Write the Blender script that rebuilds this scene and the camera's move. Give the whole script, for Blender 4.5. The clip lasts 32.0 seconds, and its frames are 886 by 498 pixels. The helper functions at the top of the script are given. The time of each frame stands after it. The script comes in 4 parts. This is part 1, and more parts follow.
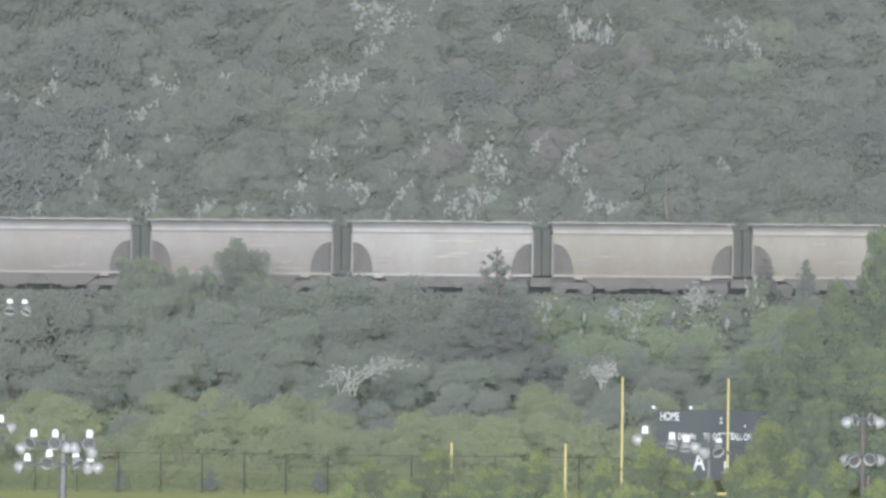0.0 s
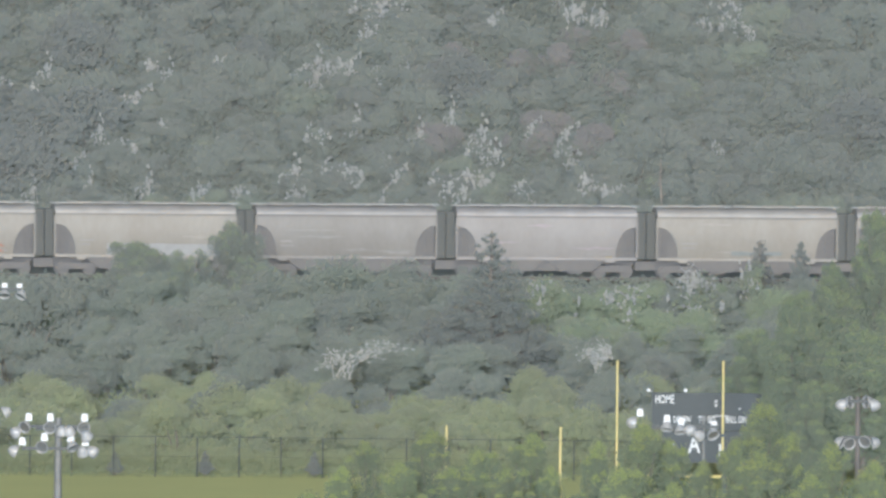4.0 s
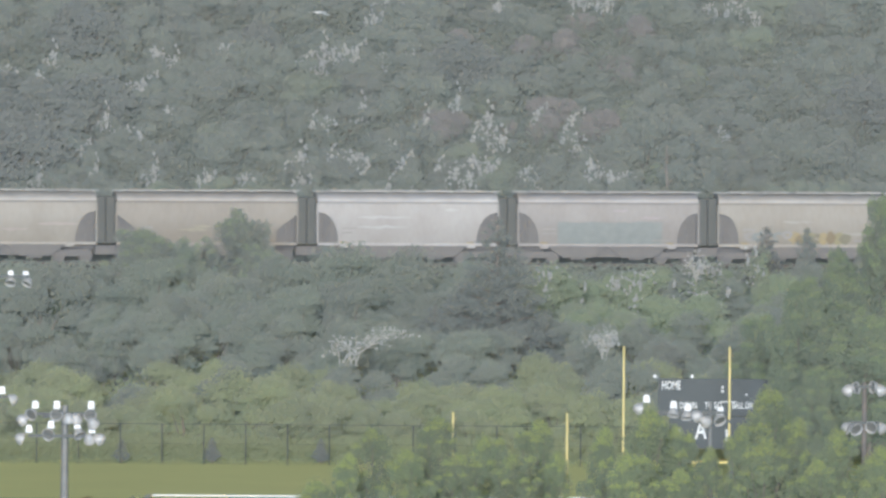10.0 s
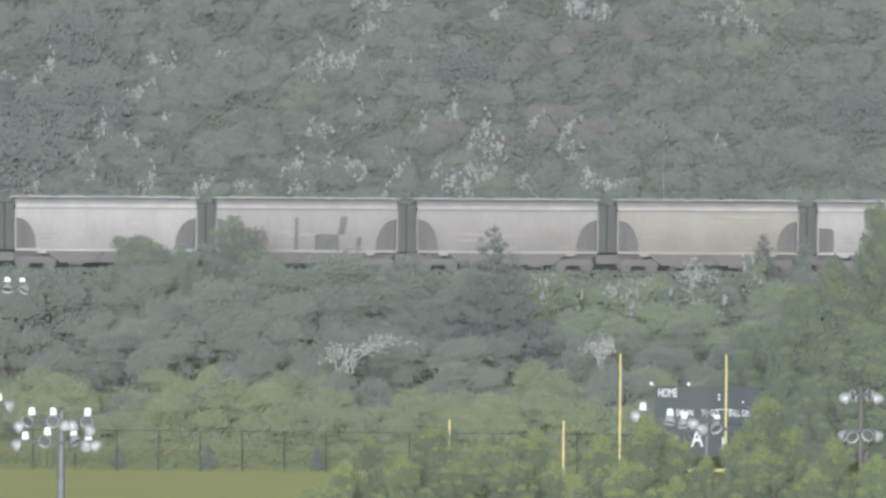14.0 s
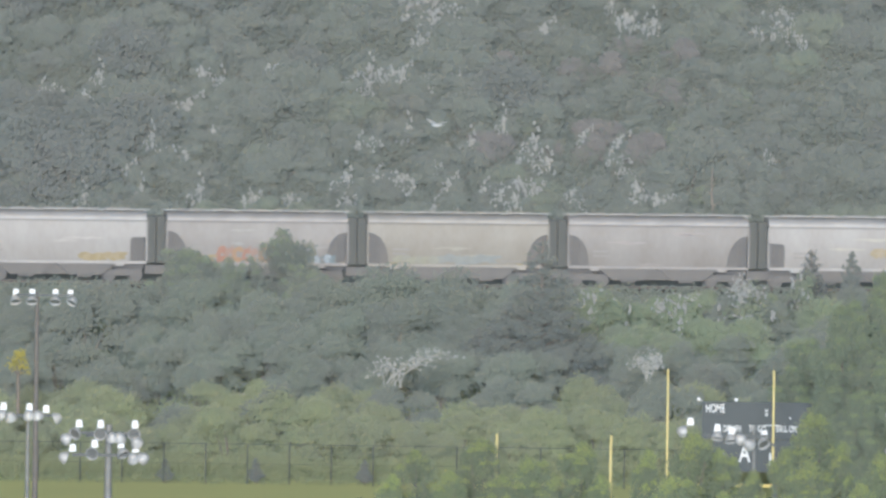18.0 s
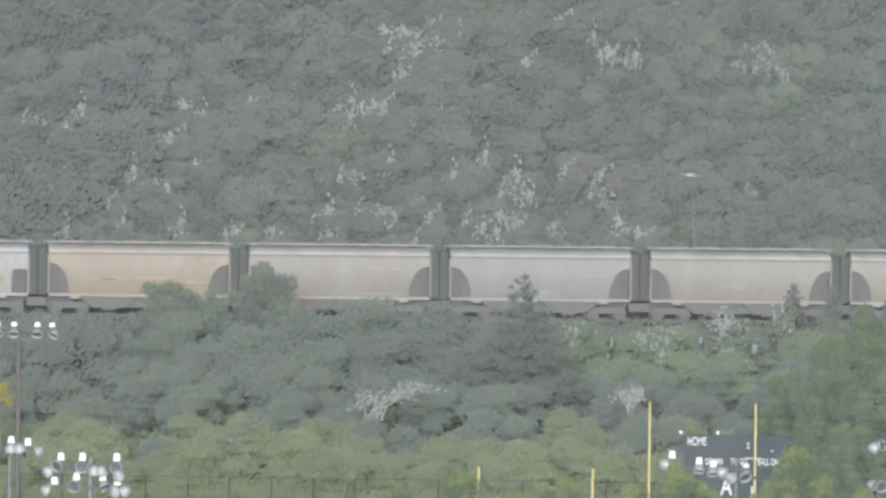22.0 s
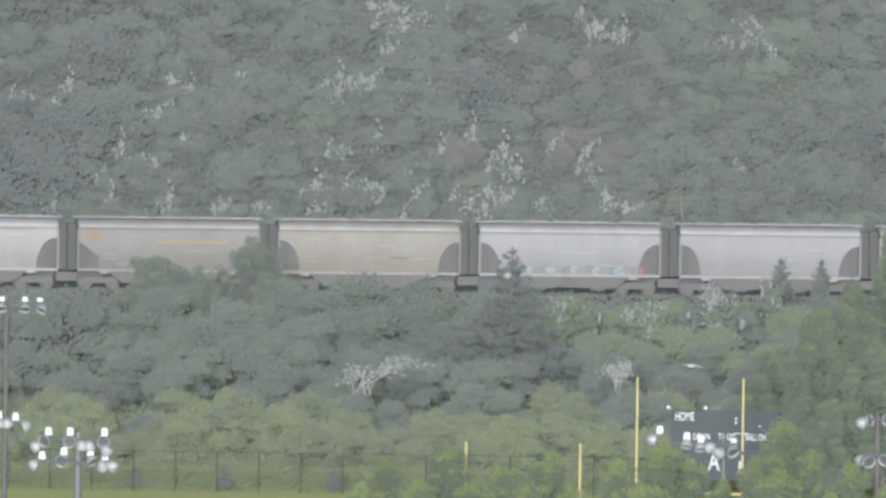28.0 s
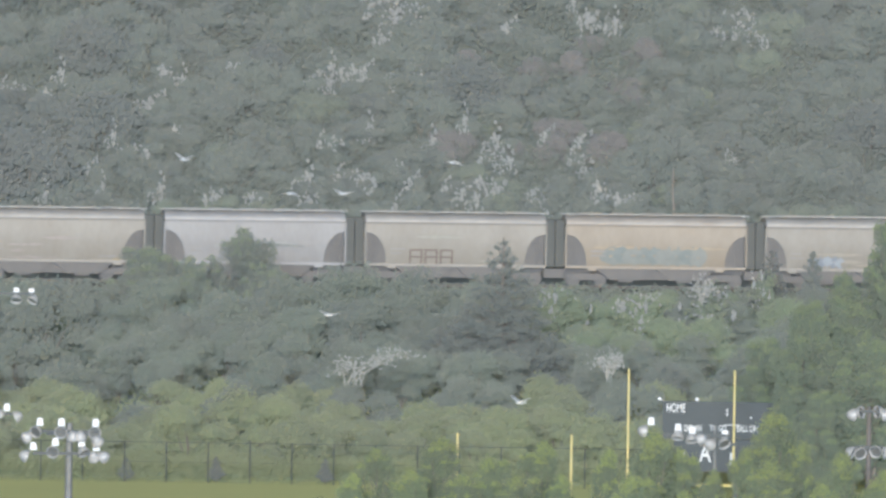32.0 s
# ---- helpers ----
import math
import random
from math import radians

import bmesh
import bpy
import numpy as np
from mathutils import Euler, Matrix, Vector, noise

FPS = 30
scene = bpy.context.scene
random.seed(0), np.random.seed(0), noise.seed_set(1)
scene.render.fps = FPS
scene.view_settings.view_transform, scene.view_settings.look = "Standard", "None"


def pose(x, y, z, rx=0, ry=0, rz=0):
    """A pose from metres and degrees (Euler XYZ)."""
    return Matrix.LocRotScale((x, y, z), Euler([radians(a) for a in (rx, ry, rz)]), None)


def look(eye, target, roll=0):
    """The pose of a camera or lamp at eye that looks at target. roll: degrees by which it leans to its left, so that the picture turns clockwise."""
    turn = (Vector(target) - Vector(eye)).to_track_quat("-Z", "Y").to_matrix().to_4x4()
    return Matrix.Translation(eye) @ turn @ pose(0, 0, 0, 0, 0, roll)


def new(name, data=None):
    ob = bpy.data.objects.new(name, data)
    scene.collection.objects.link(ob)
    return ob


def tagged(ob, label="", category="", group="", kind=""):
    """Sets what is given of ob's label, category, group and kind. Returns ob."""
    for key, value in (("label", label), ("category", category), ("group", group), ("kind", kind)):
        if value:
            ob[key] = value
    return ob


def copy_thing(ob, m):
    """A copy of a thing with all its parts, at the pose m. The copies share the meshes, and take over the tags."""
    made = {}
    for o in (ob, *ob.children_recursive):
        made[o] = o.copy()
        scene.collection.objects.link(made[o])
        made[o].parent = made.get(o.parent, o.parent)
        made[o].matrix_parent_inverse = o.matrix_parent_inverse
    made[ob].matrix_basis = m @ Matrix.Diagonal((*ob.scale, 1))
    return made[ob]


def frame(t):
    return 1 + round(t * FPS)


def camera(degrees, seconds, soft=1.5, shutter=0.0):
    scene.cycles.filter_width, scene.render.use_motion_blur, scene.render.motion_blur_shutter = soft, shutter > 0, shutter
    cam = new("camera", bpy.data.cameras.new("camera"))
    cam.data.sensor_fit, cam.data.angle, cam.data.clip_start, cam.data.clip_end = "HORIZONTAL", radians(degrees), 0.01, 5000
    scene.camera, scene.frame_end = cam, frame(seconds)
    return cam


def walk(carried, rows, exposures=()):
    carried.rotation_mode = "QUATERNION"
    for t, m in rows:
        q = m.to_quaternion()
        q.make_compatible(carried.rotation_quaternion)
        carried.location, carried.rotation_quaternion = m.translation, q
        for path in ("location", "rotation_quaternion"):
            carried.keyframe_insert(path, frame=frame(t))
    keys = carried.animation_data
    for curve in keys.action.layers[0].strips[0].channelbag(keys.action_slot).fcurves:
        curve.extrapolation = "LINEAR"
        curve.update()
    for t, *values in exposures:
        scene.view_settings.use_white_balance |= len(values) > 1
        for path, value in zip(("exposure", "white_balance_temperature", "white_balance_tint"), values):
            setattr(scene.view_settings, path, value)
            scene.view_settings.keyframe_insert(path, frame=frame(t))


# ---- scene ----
# A far hillside, a moving train of covered hoppers, shrubs, and a sports field, seen through a long lens.
cam = camera(1.77, 32.0, 2.9, 0.25)
EYE = 55.2
ROWS = [
    (0, -0.0000, -1.4730, -0.650),
    (0.5, 0.0048, -1.4829, -0.601),
    (1, 0.0015, -1.4918, -0.619),
    (1.5, -0.0091, -1.4990, -0.633),
    (2, -0.0195, -1.5048, -0.575),
    (2.5, -0.0273, -1.5046, -0.523),
    (4.5, -0.0081, -1.5067, -0.545),
    (5, -0.0121, -1.5026, -0.481),
    (5.5, -0.0281, -1.5065, -0.516),
    (6, -0.0446, -1.5146, -0.479),
    (6.5, -0.0478, -1.5100, -0.492),
    (7, -0.0170, -1.5115, -0.461),
    (7.5, -0.0094, -1.4994, -0.511),
    (8, -0.0129, -1.5164, -0.458),
    (8.5, -0.0257, -1.5300, -0.485),
    (9, -0.0216, -1.5318, -0.421),
    (9.5, -0.0103, -1.5415, -0.423),
    (10, 0.0010, -1.5334, -0.404),
    (10.5, 0.0004, -1.5139, -0.416),
    (11, -0.0009, -1.5070, -0.431),
    (11.5, 0.0036, -1.5288, -0.439),
    (12, 0.0051, -1.5145, -0.405),
    (12.5, 0.0175, -1.5204, -0.457),
    (13, 0.0246, -1.5208, -0.463),
    (13.5, 0.0134, -1.5252, -0.459),
    (14, -0.0055, -1.5188, -0.489),
    (14.5, -0.0115, -1.5316, -0.444),
    (16.5, -0.0260, -1.5447, -0.499),
    (17, 0.0162, -1.5733, -0.662),
    (17.5, 0.0546, -1.5348, -0.735),
    (18, 0.0913, -1.4914, -0.774),
    (18.5, 0.1144, -1.4597, -0.737),
    (19, 0.1076, -1.4481, -0.789),
    (19.5, 0.0910, -1.4409, -0.810),
    (20, 0.0818, -1.4397, -0.751),
    (20.5, 0.0703, -1.4294, -0.691),
    (21, 0.0627, -1.4240, -0.740),
    (21.5, 0.0567, -1.4336, -0.824),
    (22, 0.0559, -1.4251, -0.790),
    (22.5, 0.0540, -1.4223, -0.785),
    (23, 0.0560, -1.4433, -0.770),
    (23.5, 0.0542, -1.4578, -0.805),
    (24, 0.0583, -1.4704, -0.781),
    (24.5, 0.0480, -1.4508, -0.832),
    (25, 0.0412, -1.4426, -0.873),
    (25.5, 0.0422, -1.4523, -0.839),
    (26, 0.0342, -1.4622, -0.884),
    (26.5, 0.0316, -1.4734, -0.852),
    (28.5, 0.0307, -1.4747, -0.824),
    (29, 0.0218, -1.4629, -0.898),
    (29.5, 0.0236, -1.4805, -0.911),
    (30, 0.0354, -1.4833, -0.877),
    (30.5, 0.0456, -1.4859, -0.910),
    (31, 0.0413, -1.4950, -0.931),
    (31.5, 0.0267, -1.4887, -0.916),
    (32, 0.0134, -1.4920, -0.891),
]
walk(cam, [(t, pose(0, 0, EYE, 90 + pitch, 0, yaw) @ pose(0, 0, 0, 0, 0, -roll)) for t, yaw, pitch, roll in ROWS], [(0, 0.33, 5560, 6), (32, 0.33, 5560, 6)])

# ---- light ----
SUN_ELEVATION, SUN_TURN = 4.5, 181
world = bpy.data.worlds.new("sky")
scene.world = world
world.use_nodes = True
wn = world.node_tree.nodes
sky = wn.new("ShaderNodeTexSky")
sky.sky_type, sky.sun_disc = "NISHITA", False
sky.sun_elevation, sky.sun_rotation = radians(SUN_ELEVATION), radians(SUN_TURN)
sky.air_density, sky.dust_density, sky.ozone_density = 1.0, 6.0, 1.0
wn["Background"].inputs["Strength"].default_value = 0.15
world.node_tree.links.new(sky.outputs["Color"], wn["Background"].inputs["Color"])
sun = new("sun", bpy.data.lights.new("sun", "SUN"))
sun.data.energy, sun.data.angle, sun.data.color = 2.9, radians(5), (1.0, 0.98, 0.96)
away = Vector((math.sin(radians(SUN_TURN)), math.cos(radians(SUN_TURN)), math.tan(radians(SUN_ELEVATION))))
sun.matrix_world = look(away * 100, (0, 0, 0))


# ---- materials ----
def material(name, low, high, scale=3.0, rough=0.7, bump=0.2, metal=0.0, spec=0.5, sheen=0.0, tint=0.0, island=0.0,
             through_light=0.0, ior=1.5, fibre=None, own_colour=False, fine=8.0, bump_size=0.02):
    """Two-scale noise between two colours, with relief; tint and island vary it by thing and by leaf."""
    m = bpy.data.materials.new(name)
    m.use_nodes = True
    n, l = m.node_tree.nodes, m.node_tree.links
    b = n["Principled BSDF"]
    co = n.new("ShaderNodeTexCoord")
    big, small = n.new("ShaderNodeTexNoise"), n.new("ShaderNodeTexNoise")
    big.inputs["Scale"].default_value, big.inputs["Detail"].default_value = scale, 4
    small.inputs["Scale"].default_value, small.inputs["Detail"].default_value = scale * fine, 3
    place = co.outputs["Object"]
    if own_colour:
        which, slide, squash = n.new("ShaderNodeObjectInfo"), n.new("ShaderNodeVectorMath"), n.new("ShaderNodeVectorMath")
        squash.operation, slide.operation = "MULTIPLY", "MULTIPLY_ADD"
        squash.inputs[1].default_value = (1.0, 1.0, 0.45)
        slide.inputs[1].default_value = (90.0, 0.0, 40.0)
        l.new(co.outputs["Object"], squash.inputs[0]), l.new(which.outputs["Random"], slide.inputs[0]), l.new(squash.outputs["Vector"], slide.inputs[2])
        place = slide.outputs["Vector"]
    l.new(place, big.inputs["Vector"]), l.new(place, small.inputs["Vector"])
    both = n.new("ShaderNodeMath")
    both.operation = "MULTIPLY_ADD"
    both.inputs[1].default_value = 0.4
    l.new(small.outputs["Fac"], both.inputs[0]), l.new(big.outputs["Fac"], both.inputs[2])
    ramp = n.new("ShaderNodeValToRGB")
    ramp.color_ramp.elements[0].position, ramp.color_ramp.elements[1].position = 0.45, 0.95
    ramp.color_ramp.elements[0].color, ramp.color_ramp.elements[1].color = (*low, 1), (*high, 1)
    l.new(both.outputs[0], ramp.inputs["Fac"])
    colour = ramp.outputs["Color"]
    if own_colour:
        info = n.new("ShaderNodeObjectInfo")
        mul = n.new("ShaderNodeMix")
        mul.data_type, mul.blend_type = "RGBA", "MULTIPLY"
        mul.inputs["Factor"].default_value = 1
        l.new(colour, mul.inputs["A"]), l.new(info.outputs["Color"], mul.inputs["B"])
        colour = mul.outputs["Result"]
    for amount, node, socket in ((tint, "ShaderNodeObjectInfo", "Random"), (island, "ShaderNodeNewGeometry", "Random Per Island")):
        if amount:
            r = n.new(node)
            span = n.new("ShaderNodeMapRange")
            span.inputs["To Min"].default_value, span.inputs["To Max"].default_value = 1 - amount, 1 + amount
            hs = n.new("ShaderNodeHueSaturation")
            l.new(r.outputs[socket], span.inputs["Value"])
            l.new(span.outputs["Result"], hs.inputs["Value"]), l.new(colour, hs.inputs["Color"])
            colour = hs.outputs["Color"]
    l.new(colour, b.inputs["Base Color"])
    b.inputs["Roughness"].default_value, b.inputs["Metallic"].default_value = rough, metal
    b.inputs["Specular IOR Level"].default_value, b.inputs["IOR"].default_value = spec, ior
    if sheen:
        b.inputs["Sheen Weight"].default_value, b.inputs["Sheen Roughness"].default_value = sheen, 1.0
        if fibre:
            b.inputs["Sheen Tint"].default_value = (*fibre, 1)
    if bump:
        bp = n.new("ShaderNodeBump")
        bp.inputs["Strength"].default_value, bp.inputs["Distance"].default_value = bump, bump_size
        l.new(both.outputs[0], bp.inputs["Height"]), l.new(bp.outputs["Normal"], b.inputs["Normal"])
    if through_light:
        tr = n.new("ShaderNodeBsdfTranslucent")
        mx = n.new("ShaderNodeMixShader")
        mx.inputs["Fac"].default_value = through_light
        l.new(colour, tr.inputs["Color"])
        l.new(b.outputs["BSDF"], mx.inputs[1]), l.new(tr.outputs["BSDF"], mx.inputs[2])
        l.new(mx.outputs["Shader"], n["Material Output"].inputs["Surface"])
    return m


def leafy(name, low, high, haze_gloss, tint=0.08, island=0.05, sheen=1.0):
    """Green leaves in flat light, some passing through; pale satin sheen stands in for haze."""
    return material(name, low, high, 0.35, 1.0, 0, 0, 0.5, sheen, tint, island, 0.45, ior=haze_gloss, fine=5.0)


# Haze is put into the leaves: shinier far up the hill, duller near the field.
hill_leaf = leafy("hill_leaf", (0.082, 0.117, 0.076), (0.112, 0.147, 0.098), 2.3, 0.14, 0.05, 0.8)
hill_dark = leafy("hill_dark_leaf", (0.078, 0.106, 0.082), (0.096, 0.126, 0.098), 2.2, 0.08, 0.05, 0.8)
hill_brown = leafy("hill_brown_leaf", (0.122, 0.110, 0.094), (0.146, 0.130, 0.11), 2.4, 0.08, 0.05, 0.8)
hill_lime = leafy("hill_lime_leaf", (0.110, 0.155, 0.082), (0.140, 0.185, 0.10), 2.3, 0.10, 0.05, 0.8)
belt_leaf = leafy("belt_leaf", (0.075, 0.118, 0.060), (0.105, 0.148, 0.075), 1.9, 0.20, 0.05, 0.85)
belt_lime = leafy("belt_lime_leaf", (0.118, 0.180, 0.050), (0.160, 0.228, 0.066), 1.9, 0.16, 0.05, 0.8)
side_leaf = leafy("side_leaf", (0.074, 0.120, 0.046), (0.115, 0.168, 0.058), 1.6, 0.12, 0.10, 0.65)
# Two paler leaf colours that paint sunlight on the crown tips.
side_lit = leafy("side_lit_leaf", (0.128, 0.188, 0.052), (0.172, 0.235, 0.062), 1.5, 0.1, 0.15, 0.6)
fresh_lit = leafy("fresh_lit_leaf", (0.200, 0.260, 0.045), (0.300, 0.360, 0.06), 1.5, 0.1, 0.2, 0.5)
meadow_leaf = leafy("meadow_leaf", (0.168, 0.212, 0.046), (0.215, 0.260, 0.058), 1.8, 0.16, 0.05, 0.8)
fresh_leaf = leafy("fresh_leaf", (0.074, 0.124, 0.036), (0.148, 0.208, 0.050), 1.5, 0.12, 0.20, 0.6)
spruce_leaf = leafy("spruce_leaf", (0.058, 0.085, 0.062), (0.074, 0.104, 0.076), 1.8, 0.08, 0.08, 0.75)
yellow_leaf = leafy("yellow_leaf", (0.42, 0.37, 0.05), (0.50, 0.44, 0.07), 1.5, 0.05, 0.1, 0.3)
# Sunlit look of a few hill shrubs, put into a brighter yellow leaf colour.
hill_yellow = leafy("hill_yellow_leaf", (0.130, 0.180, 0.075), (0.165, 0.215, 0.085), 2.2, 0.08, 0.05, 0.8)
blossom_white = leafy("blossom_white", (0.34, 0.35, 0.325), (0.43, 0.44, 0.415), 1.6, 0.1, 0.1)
pale_bark = material("pale_bark", (0.36, 0.36, 0.33), (0.48, 0.48, 0.45), 6, 0.9, 0.3)
pale_wood = material("bare_wood", (0.25, 0.225, 0.20), (0.33, 0.295, 0.265), 6, 0.9, 0.3)
bark = material("bark", (0.16, 0.14, 0.12), (0.26, 0.23, 0.20), 6, 0.9, 0.5)
# Sheen brightens the bare gaps between shrubs, as haze would.
soil = material("soil", (0.13, 0.155, 0.11), (0.17, 0.19, 0.14), 0.05, 1.0, 0.4, spec=0.1, sheen=0.6)
grass_mat = material("grass", (0.37, 0.40, 0.15), (0.48, 0.49, 0.19), 0.08, 1.0, 0.3, spec=0.0, sheen=1.0, fibre=(0.84, 0.85, 0.42))
turf_mat = material("turf", (0.16, 0.27, 0.17), (0.20, 0.30, 0.20), 0.2, 1.0, 0.2, spec=0.0, sheen=0.9, fibre=(0.36, 0.56, 0.44))
line_white = material("line_white", (0.6, 0.6, 0.58), (0.75, 0.75, 0.72), 1, 0.8, 0.1)
line_yellow = material("line_yellow", (0.5, 0.42, 0.12), (0.6, 0.5, 0.16), 1, 0.8, 0.1)
gravel = material("gravel", (0.10, 0.095, 0.09), (0.14, 0.135, 0.13), 2, 1.0, 0.6, spec=0.0, bump_size=0.05)
paint = material("car_paint", (0.84, 0.82, 0.80), (1, 1, 1), 0.55, 0.5, 0.05, own_colour=True, spec=0.4)
roof_lit_paint = material("roof_lit_paint", (0.78, 0.76, 0.75), (1, 1, 1), 0.8, 0.45, 0.05, own_colour=True, spec=0.5)
# Sheen on the next three steels paints in a haze lift of their darks.
under = material("underframe_steel", (0.080, 0.074, 0.070), (0.105, 0.098, 0.092), 1.5, 1.0, 0.3, sheen=0.35, ior=1.7)
# Car-end steel, coloured dark for the shade between coupled cars.
end_shade = material("end_shade_steel", (0.058, 0.064, 0.058), (0.075, 0.08, 0.072), 1.5, 0.9, 0.3, sheen=0.2, ior=1.6)
slope_steel = material("slope_sheet_steel", (0.11, 0.105, 0.10), (0.16, 0.15, 0.14), 1.5, 1.0, 0.2, sheen=0.4, ior=1.9)
rail_steel = material("rail_steel", (0.10, 0.085, 0.075), (0.15, 0.13, 0.12), 3, 0.6, 0.1, 0.5)
galvanised = material("galvanised_steel", (0.19, 0.195, 0.19), (0.26, 0.265, 0.26), 4, 0.6, 0.05, 0.2)
walkway = material("walkway_steel", (0.40, 0.40, 0.39), (0.52, 0.52, 0.50), 4, 0.6, 0.05, 0.1)
dark_metal = material("dark_metal", (0.06, 0.07, 0.07), (0.10, 0.11, 0.11), 4, 0.6, 0.05)
lamp_white = material("lamp_shell", (0.38, 0.385, 0.385), (0.49, 0.495, 0.495), 3, 0.35, 0.03, spec=0.6)
lamp_glass = material("lamp_glass", (0.13, 0.135, 0.13), (0.17, 0.175, 0.17), 4, 0.3, 0, spec=0.8)
wood_pole = material("weathered_pole_wood", (0.145, 0.135, 0.125), (0.19, 0.175, 0.165), 3, 0.9, 0.4)
goal_yellow = material("goal_yellow", (0.60, 0.50, 0.18), (0.72, 0.62, 0.26), 2, 0.45, 0.03)
board_dark = material("board_slate", (0.042, 0.053, 0.058), (0.056, 0.067, 0.072), 1, 0.6, 0.05)
text_white = material("text_white", (0.62, 0.63, 0.63), (0.72, 0.73, 0.73), 4, 0.6, 0)


# ---- mesh helpers ----
def box(bm, x0, y0, z0, x1, y1, z1):
    v = [bm.verts.new((x, y, z)) for x in (x0, x1) for y in (y0, y1) for z in (z0, z1)]
    for f in ((0, 1, 3, 2), (4, 6, 7, 5), (0, 4, 5, 1), (2, 3, 7, 6), (0, 2, 6, 4), (1, 5, 7, 3)):
        bm.faces.new([v[i] for i in f])


def tube(bm, a, b, r0, r1=None, sides=8, caps=True):
    """A tapered rod from a to b."""
    a, b = Vector(a), Vector(b)
    r1 = r0 if r1 is None else r1
    q = (b - a).to_track_quat("Z", "Y")
    rings = []
    for c, r in ((a, r0), (b, r1)):
        rings.append([bm.verts.new(c + q @ Vector((r * math.cos(i * math.tau / sides), r * math.sin(i * math.tau / sides), 0))) for i in range(sides)])
    for i in range(sides):
        bm.faces.new((rings[0][i], rings[0][(i + 1) % sides], rings[1][(i + 1) % sides], rings[1][i]))
    if caps:
        bm.faces.new(rings[0][::-1]), bm.faces.new(rings[1])


def prism(bm, outline, axis, lo, hi):
    """An outline in the plane across an axis, drawn out from lo to hi along it."""
    def at(p, h):
        return {"x": (h, p[0], p[1]), "y": (p[0], h, p[1]), "z": (p[0], p[1], h)}[axis]
    a, b = [bm.verts.new(at(p, lo)) for p in outline], [bm.verts.new(at(p, hi)) for p in outline]
    for i in range(len(outline)):
        j = (i + 1) % len(outline)
        bm.faces.new((a[i], a[j], b[j], b[i]))
    bm.faces.new(a[::-1]), bm.faces.new(b)


def mesh_of(name, bm, mat, smooth=False):
    bmesh.ops.recalc_face_normals(bm, faces=bm.faces)
    me = bpy.data.meshes.new(name)
    bm.to_mesh(me)
    bm.free()
    me.materials.append(mat)
    if smooth:
        me.shade_smooth()
    return me


def part(name, bm, mat, parent=None, label="", smooth=False, at=None):
    ob = new(name, bm if isinstance(bm, bpy.types.Mesh) else mesh_of(name, bm, mat, smooth))
    ob.parent = parent
    if at is not None:
        ob.matrix_basis = at
    return tagged(ob, label) if label else ob


def thing(name, m, label, category, group="", kind=""):
    ob = new(name)
    ob.matrix_basis = m
    ob.empty_display_size = 0.3
    return tagged(ob, label, category, group, kind)


# ---- ground ----
KNOT_W = (-60, 0, 300, 800, 1640, 1700, 1760, 1808, 1822, 1846, 1990, 2400, 6000)
KNOT_Z = (54, 53.4, 30, 0, 0, 1.0, 2.2, 4.2, 4.8, 4.8, 82, 110, 140)
SKEW = 0.114


def ground(x, y):
    return float(np.interp(y - SKEW * x, KNOT_W, KNOT_Z))


def sheet(name, xs, ys, mat, lift=0.0, rough=0.0):
    pts = [(x, y + SKEW * x, ground(x, y + SKEW * x) + lift + rough * (noise.noise((x * 0.21, y * 0.21, 3)) if 1650 < y < 2100 else 0)) for y in ys for x in xs]
    w = len(xs)
    faces = [(j * w + i, j * w + i + 1, (j + 1) * w + i + 1, (j + 1) * w + i) for j in range(len(ys) - 1) for i in range(w - 1)]
    me = bpy.data.meshes.new(name)
    me.from_pydata(pts, [], faces)
    me.materials.append(mat)
    return new(name, me)


xs = sorted(set([-1500, -800, -400, -200, -120, 120, 200, 400, 800, 1500] + list(range(-80, 81, 2))))
ys = sorted(set([-60, 0, 100, 200, 300, 500, 800, 1200, 1500, 2400, 3500, 4900] + list(range(1600, 2010, 3)) + [1640, 1700, 1760, 1808, 1822, 1846, 1990]))
tagged(sheet("ground", xs, ys, soil, 0, 0.5), "scrubby green ground rising to a wooded hillside", "ground", kind="structure")


def flat(name, x0, y0, x1, y1, z, mat, label, category, kind="structure", angle=0.0):
    bm = bmesh.new()
    cx, cy = (x0 + x1) / 2, (y0 + y1) / 2
    box(bm, x0 - cx, y0 - cy, -0.05, x1 - cx, y1 - cy, 0)
    ob = part(name, bm, mat, at=pose(cx, cy, z, 0, 0, angle))
    return tagged(ob, label, category, kind=kind)


flat("grass_field", -120, 1300, 120, 1618, 0.06, grass_mat, "mown yellow-green grass round the sports field", "grass")
flat("turf_field", -11.5, 1380, 60, 1553, 0.11, turf_mat, "dark green artificial turf football field", "turf")

# ---- railway ----
TRACK_Y, TRACK_TURN, RAIL_Z = 1833.0, 6.5, 5.22
track_pose = pose(0, TRACK_Y, RAIL_Z, 0, 0, TRACK_TURN)


